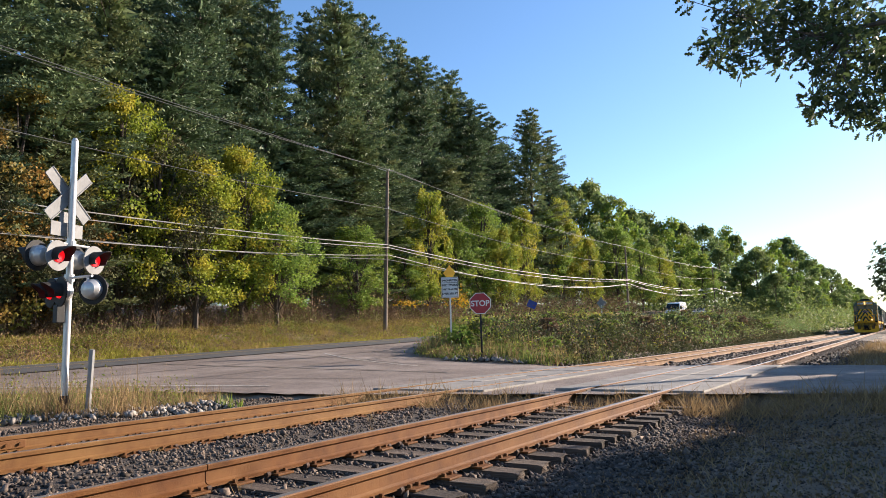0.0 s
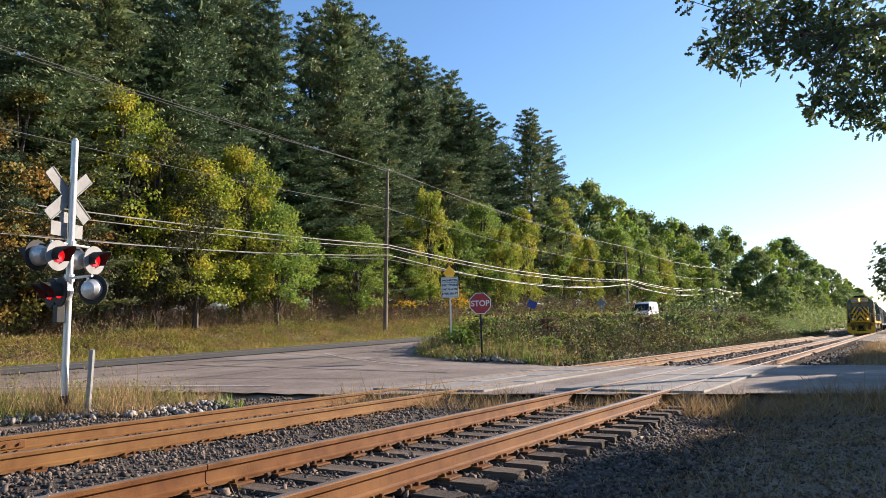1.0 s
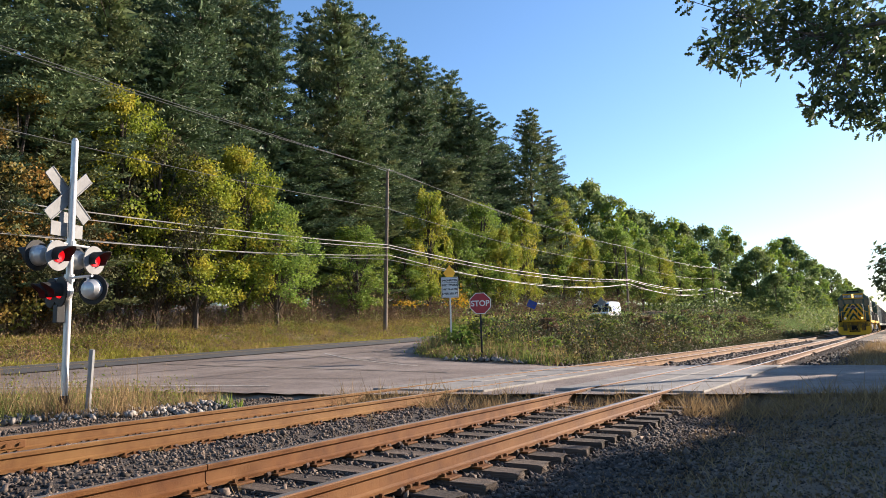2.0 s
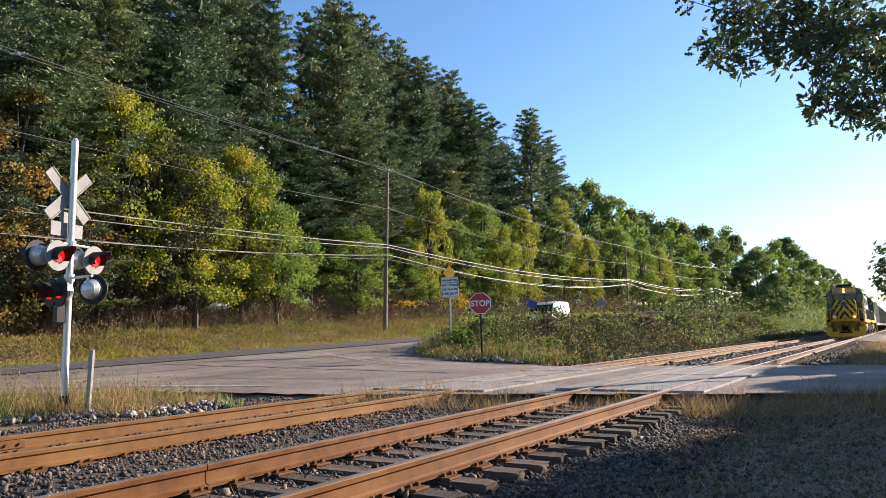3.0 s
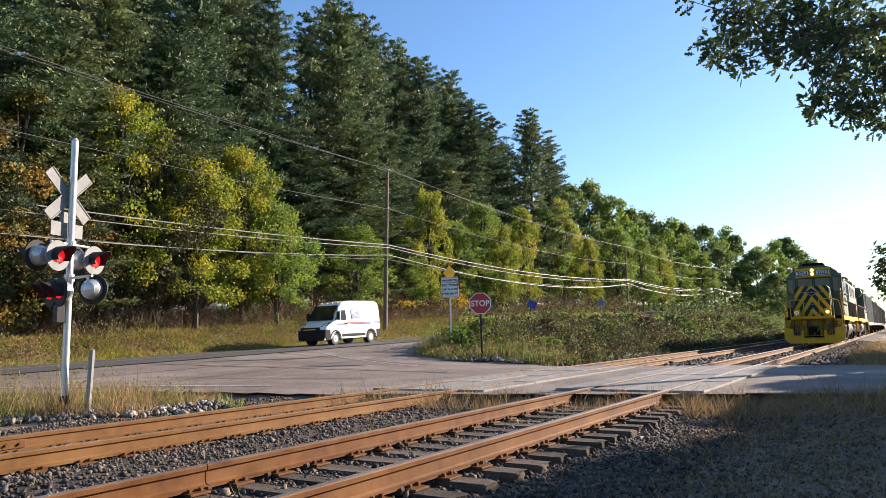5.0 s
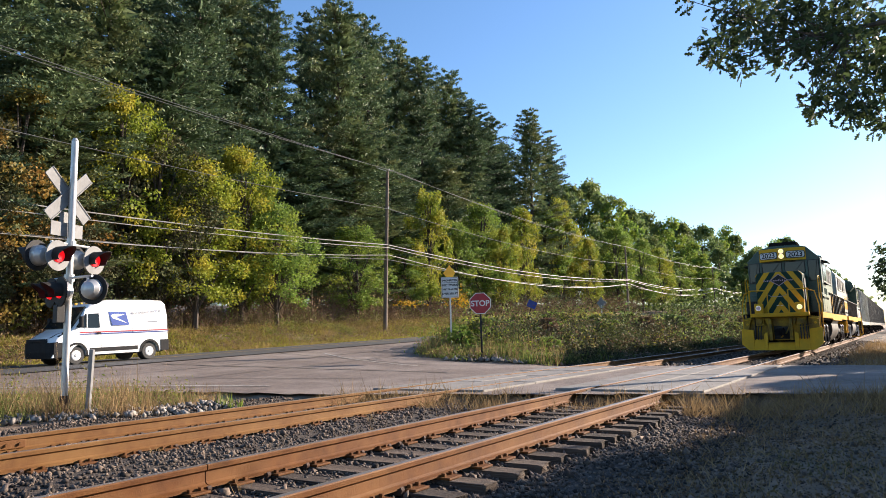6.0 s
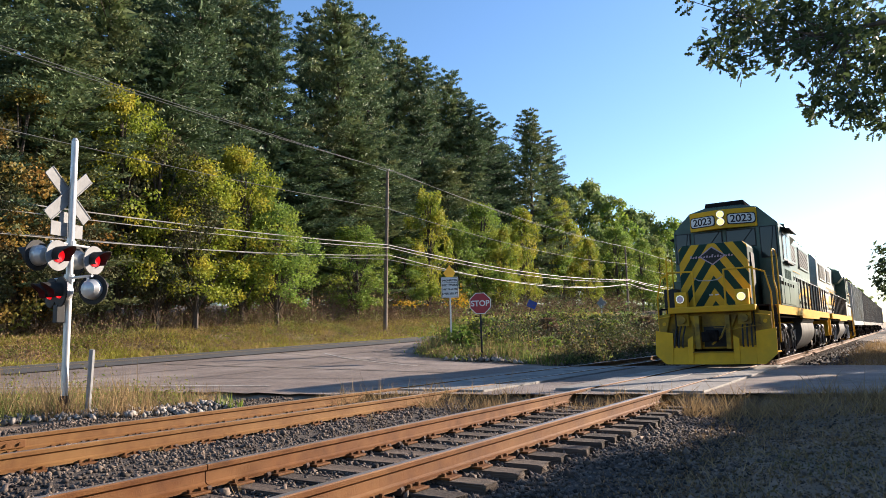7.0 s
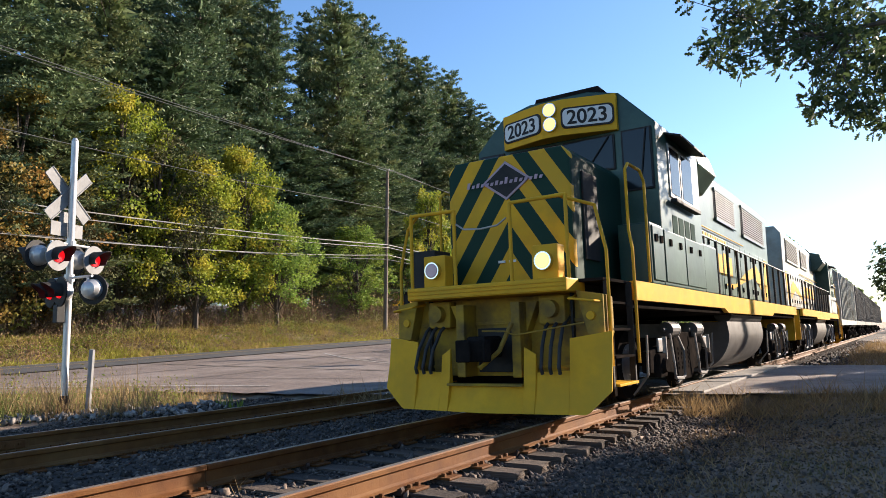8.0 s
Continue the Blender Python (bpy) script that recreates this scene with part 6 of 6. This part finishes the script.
repaint(hopper, ("body", "rib", "sill"), "faded_silver")
tagged(hopper, "pale grey ribbed covered hopper freight car")


# ---- road vehicles ----
def loft(bm, rings):
    """Skins a row of rings of equal count and closes both ends."""
    vs = [[bm.verts.new(q) for q in ring] for ring in rings]
    n = len(vs[0])
    fs = []
    for a, b in zip(vs, vs[1:]):
        for i in range(n):
            fs.append(bm.faces.new((a[i], a[(i + 1) % n], b[(i + 1) % n], b[i])))
    fs.append(bm.faces.new(vs[0]))
    fs.append(bm.faces.new(vs[-1][::-1]))
    bmesh.ops.recalc_face_normals(bm, faces=fs)
    return bm


def arch(yc, r, z0, n=9):
    return [(yc + r * math.cos(math.pi * i / (n - 1)), z0 + r * math.sin(math.pi * i / (n - 1))) for i in range(n)]


def road_wheel(parent, x, y, r, spins, cap):
    w = new("wheel")
    w.parent = parent
    w.matrix_basis = pose(x, y, r)
    s = 1 if x > 0 else -1
    bm = B()
    rod(bm, (-0.11, 0, 0), (0.11, 0, 0), r, seg=28)
    bmesh.ops.bevel(bm, geom=[e for e in bm.edges if len(e.link_faces) == 2 and e.calc_face_angle() > 1.2], offset=0.03, segments=2, affect="EDGES")
    part("tyre", bm, "rubber", w, smooth=True)
    bm = B()
    rod(bm, (s * 0.10, 0, 0), (s * 0.125, 0, 0), r * 0.62, r * 0.5, 24)
    for k in range(8):
        a = k * math.pi / 4
        rod(bm, (s * 0.12, r * .38 * math.cos(a), r * .38 * math.sin(a)), (s * 0.132, r * .38 * math.cos(a), r * .38 * math.sin(a)), r * 0.07, seg=8)
    rod(bm, (s * 0.12, 0, 0), (s * 0.15, 0, 0), r * 0.18, r * 0.14, 12)
    part("rim", bm, cap, w)
    spins.append((w, x, y, r))


VAN_TAIL, VAN_SHORT = 5.41, 0.93


def build_van(spins):
    V = thing("delivery_van", "white high-roof delivery van with a blue emblem", "van")
    base = [(0.06, 0.30), (0.02, 0.55), (0.04, 0.86), (0.12, 1.02), (0.40, 1.18), (0.70, 1.30), (0.82, 1.38), (1.15, 1.78), (1.45, 2.12), (1.65, 2.32), (1.95, 2.44), (2.6, 2.50), (4.6, 2.50),
            (5.18, 2.47), (5.33, 2.36), (5.40, 1.8), (5.41, 0.9), (5.40, 0.34)] + arch(4.40, 0.42, 0.34)[0:] + arch(1.05, 0.42, 0.34)
    rings = []
    for x in (-1.02, -1.0, -0.95, -0.80, 0.80, 0.95, 1.0, 1.02):
        ax = abs(x)
        ins = max(0, ax - 0.80) / 0.22
        ring = []
        for y, z in base:
            lift = max(0.0, z - 1.3) / 1.2
            ring.append((x * (1 - 0.10 * lift), y + (0.16 * ins ** 2 if y < 1.2 and z > 0.5 else 0) - (0.08 * ins ** 2 if y > 5.2 else 0), z - (0.14 * ins ** 2 if z > 2.2 else 0)))
        rings.append(ring)
    bm = B()
    loft(bm, rings)
    body = part("body", bm, "van_white", V, smooth=True)
    # glass, built flush on the slopes
    bm = B()
    loft(bm, [[(-0.95, 0.86, 1.36), (-0.87, 1.56, 2.17), (-0.87, 1.48, 2.23), (-0.95, 0.76, 1.40)], [(0.95, 0.86, 1.36), (0.87, 1.56, 2.17), (0.87, 1.48, 2.23), (0.95, 0.76, 1.40)]])
    part("windscreen", bm, "glass_dark", V)
    for s in (-1, 1):
        def wall(z):
            return s * 1.02 * (1 - 0.10 * max(0.0, z - 1.3) / 1.2)
        bm = B()
        pts = [(1.02, 1.42), (1.32, 1.80), (1.45, 1.93), (2.02, 1.95), (2.06, 1.38)]
        loft(bm, [[(wall(z) - s * 0.006, y, z) for y, z in pts], [(wall(z) + s * 0.006, y, z) for y, z in pts]])
        part("side_window", bm, "glass_dark", V)
        bm = B()
        box(bm, *sorted((s * 1.03, s * 1.045)), 1.46, 1.50, 1.38, 1.95)
        part("pillar", bm, "van_white", V)
        m = new("mirror")
        m.parent = V
        bm = B()
        box(bm, *sorted((s * 1.06, s * 1.26)), 1.10, 1.22, 1.42, 1.84, 0.03)
        part("mirror_shell", bm, "van_black", m)
        bm = B()
        box(bm, *sorted((s * 1.0, s * 1.12)), 1.13, 1.19, 1.40, 1.46)
        part("mirror_arm", bm, "van_black", m)
        for yc in (1.05, 4.40):
            bm = B()
            o, i2 = arch(yc, 0.50, 0.34, 13), arch(yc, 0.42, 0.34, 13)
            ring = o + i2[::-1]
            loft(bm, [[(s * 1.01, y, z) for y, z in ring], [(s * 1.035, y, z) for y, z in ring]])
            part("arch_trim", bm, "van_black", V)
            bm = B()
            rod(bm, (s * 0.70, yc, 0.40), (s * 0.72, yc, 0.40), 0.43, seg=24)
            part("arch_liner", bm, "rubber", V)
        bm = B()
        box(bm, *sorted((s * 1.005, s * 1.03)), 1.62, 3.82, 0.44, 0.60, 0.008)
        part("side_moulding", bm, "van_black", V)
        bm = B()
        box(bm, *sorted((s * 1.005, s * 1.03)), 4.95, 5.38, 0.34, 0.80, 0.008)
        part("rear_moulding", bm, "van_black", V)
        for z, mat in ((1.22, "van_red"), (1.15, "van_blue")):
            bm = B()
            box(bm, *sorted((s * 1.018, s * 1.024)), 1.2, 5.36, z - 0.016, z + 0.016)
            part("side_stripe", bm, mat, V)
        em = new("emblem")
        em.parent = V
        # blue emblem: a plain parallelogram with a pale wedge
        bm = B()
        pts = [(2.46, 2.0), (3.26, 2.0), (3.42, 1.46), (2.62, 1.46)] if s > 0 else [(2.46, 2.0), (3.26, 2.0), (3.10, 1.46), (2.30, 1.46)]
        loft(bm, [[(wall(z) - s * 0.01, y, z) for y, z in pts], [(wall(z) + s * 0.005, y, z) for y, z in pts]])
        part("emblem_field", bm, "van_blue", em)
        bm = B()
        pts = [(2.56, 1.86), (2.71, 1.92), (3.21, 1.90), (2.96, 1.82), (2.78, 1.80), (3.34, 1.52), (2.64, 1.74)]
        loft(bm, [[(wall(z) - s * 0.01, y, z) for y, z in pts], [(wall(z) + s * 0.010, y, z) for y, z in pts]])
        part("emblem_wedge", bm, "van_white", em)
        lettering("lettering", "We Deliver For You", 0.17, "grey_print", V, pose(wall(1.98) + s * 0.006, 4.28, 1.98, 90, -4.8 * s, 90 * s), "thin grey slogan", bold=0.004)
        bm = B()
        box(bm, *sorted((s * 0.985, s * 1.034)), 0.16, 0.585, 0.30, 0.86, 0.02)
        part("bumper_corner", bm, "van_black", V)
        bm = B()
        loft(bm, [[(wall(z) + s * e, y, z) for y, z in ((4.35, 1.58), (4.9, 1.58), (4.9, 1.60), (4.35, 1.60))] for e in (-0.01, 0.006)])
        part("print_bars", bm, "grey_print", V)
        bm = B()
        box(bm, *sorted((s * 1.02, s * 1.05)), 1.92, 2.08, 1.13, 1.2, 0.01)
        part("door_handle", bm, "van_black", V)
        bm = B()
        for y in (2.14, 3.55):
            box(bm, *sorted((s * 1.019, s * 1.0225)), y - 0.006, y + 0.006, 0.62, 1.32)
        part("door_seam", bm, "van_black", V)
        bm = B()
        loft(bm, [[(s * 0.66, 0.16, 1.06), (s * 0.99, 0.34, 1.10), (s * 0.995, 0.72, 1.30), (s * 0.70, 0.42, 1.20)], [(s * 0.64, 0.05, 0.90), (s * 1.02, 0.26, 0.94), (s * 1.028, 0.70, 1.16), (s * 0.68, 0.30, 1.04)]])
        part("headlight", bm, "glass_dark", V)
    bm = B()
    loft(bm, [[(x, y + 0.16 * (max(0, abs(x) - 0.8) / 0.22) ** 2 + d, z) for y, z in ((0.0, 0.28), (-0.05, 0.5), (-0.03, 0.86), (0.12, 0.90), (0.12, 0.28))] for x, d in ((-1.03, 0.0), (-0.95, 0), (-0.7, 0), (0.7, 0), (0.95, 0), (1.03, 0.0))])
    part("bumper", bm, "van_black", V)
    bm = B()
    box(bm, -0.70, 0.70, -0.045, 0.05, 0.84, 1.02, 0.02)
    grille = part("grille", bm, "van_black", V)
    bm = B()
    box(bm, -0.45, 0.45, -0.045, -0.028, 0.87, 0.93, 0.008)
    part("grille_bar", bm, "chrome", grille)
    bm = B()
    box(bm, -0.9, 0.9, 5.38, 5.50, 0.34, 0.52, 0.03)
    part("rear_bumper", bm, "van_black", V)
    bm = B()
    for x in (-0.6, -0.2, 0.2, 0.6):
        box(bm, x - 0.05, x + 0.05, 1.68, 1.77, 2.34, 2.41, 0.01)
    part("roof_marker", bm, "sign_yellow", V)
    bm = B()
    box(bm, -0.85, 0.85, 0.3, 5.2, 0.28, 0.36)
    part("floor_pan", bm, "rubber", V)
    for y in (1.05, 4.40):
        for s in (-1, 1):
            road_wheel(V, s * 0.88, VAN_TAIL - (VAN_TAIL - y) * VAN_SHORT, 0.345, spins, "white_paint")
    for o in V.children_recursive:
        if o.type == "MESH" and not o.parent.name.startswith("wheel"):
            if o.matrix_basis.translation.y:
                o.location.y = VAN_TAIL - (VAN_TAIL - o.location.y) * VAN_SHORT
                continue
            for v in o.data.vertices:
                v.co.y = VAN_TAIL - (VAN_TAIL - v.co.y) * VAN_SHORT
    return V


def build_car(spins):
    Cc = thing("sedan_car", "silver sedan driving away on the road", "car")
    rings = []
    base = [(0.02, 0.35), (0.0, 0.62), (0.18, 0.78), (1.15, 0.95), (1.75, 1.36), (2.9, 1.44), (3.75, 1.05), (4.5, 0.98), (4.62, 0.7), (4.6, 0.32)] + arch(3.7, 0.36, 0.3) + arch(0.95, 0.36, 0.3)
    for x in (-0.9, -0.86, -0.7, 0.7, 0.86, 0.9):
        ins = max(0, abs(x) - 0.7) / 0.2
        rings.append([(x * (1 - 0.22 * max(0.0, z - 0.95) / 0.5), y + (0.12 * ins ** 2 if y < 1 else (-0.12 * ins ** 2 if y > 4.3 else 0)), z - 0.05 * ins ** 2 * (z > 1.2)) for y, z in base])
    bm = B()
    loft(bm, rings)
    part("body", bm, "car_silver", Cc, smooth=True)
    bm = B()
    loft(bm, [[(-0.66, 2.98, 1.42), (-0.74, 3.72, 1.07), (-0.74, 3.74, 1.10), (-0.66, 3.0, 1.45)], [(0.66, 2.98, 1.42), (0.74, 3.72, 1.07), (0.74, 3.74, 1.10), (0.66, 3.0, 1.45)]])
    part("rear_window", bm, "glass_dark", Cc)
    for s in (-1, 1):
        bm = B()
        pts = [(1.4, 1.0), (1.85, 1.32), (2.85, 1.36), (3.4, 1.04)]
        loft(bm, [[(s * 0.9 * (1 - 0.22 * (z - 0.95) / 0.5) + s * e, y, z) for y, z in pts] for e in (-0.01, 0.012)])
        part("side_window", bm, "glass_dark", Cc)
        bm = B()
        box(bm, *sorted((s * 0.5, s * 0.84)), 4.5, 4.64, 0.78, 0.92, 0.02)
        part("tail_light", bm, "sign_red", Cc)
        for y in (0.95, 3.7):
            road_wheel(Cc, s * 0.8, y, 0.31, spins, "steel")
    return Cc


VAN_SPINS, CAR_SPINS = [], []
van = build_van(VAN_SPINS)
car = build_car(CAR_SPINS)


def motions():
    def train_y(t):
        s = 8.0 - t
        return 7.4 + 11.956 * s + 0.218 * s * s

    times = [i / 2 for i in range(17)]
    for ob, back, turn in TRAIN:
        walk(ob, [(t, pose(0, train_y(t) + back, 0, 0, 0, turn)) for t in times])
    fine = [i / 30 for i in range(241)]
    for w, y, r in SPINS:
        walk(w, [(t, pose(0, y, r + 0.005, math.degrees((train_y(0) - train_y(t)) / r))) for t in fine])
    # the van comes down the far lane, the car goes up the near one
    def van_y(t):
        return 13.38 + 14.7 * (6.0 - t)

    def slope_pose(x, y, t, turn):
        z = float(road_height(np.array(y))) + 0.05 - 0.006 * abs(x + 22.8)
        return pose(x, y, z, 1.55 if turn == 0 else -1.55, 0, turn)

    walk(van, [(t, slope_pose(-23.32, van_y(t), t, 0)) for t in times])
    for w, x, y, r in VAN_SPINS:
        walk(w, [(t, pose(x, y, r, math.degrees(14.7 * t / r))) for t in fine])
    walk(car, [(t, slope_pose(-20.9, 111.5 + 13.8 * t, t, 180)) for t in times])
    for w, x, y, r in CAR_SPINS:
        walk(w, [(t, pose(x, y, r, math.degrees(13.8 * t / r))) for t in fine])


motions()
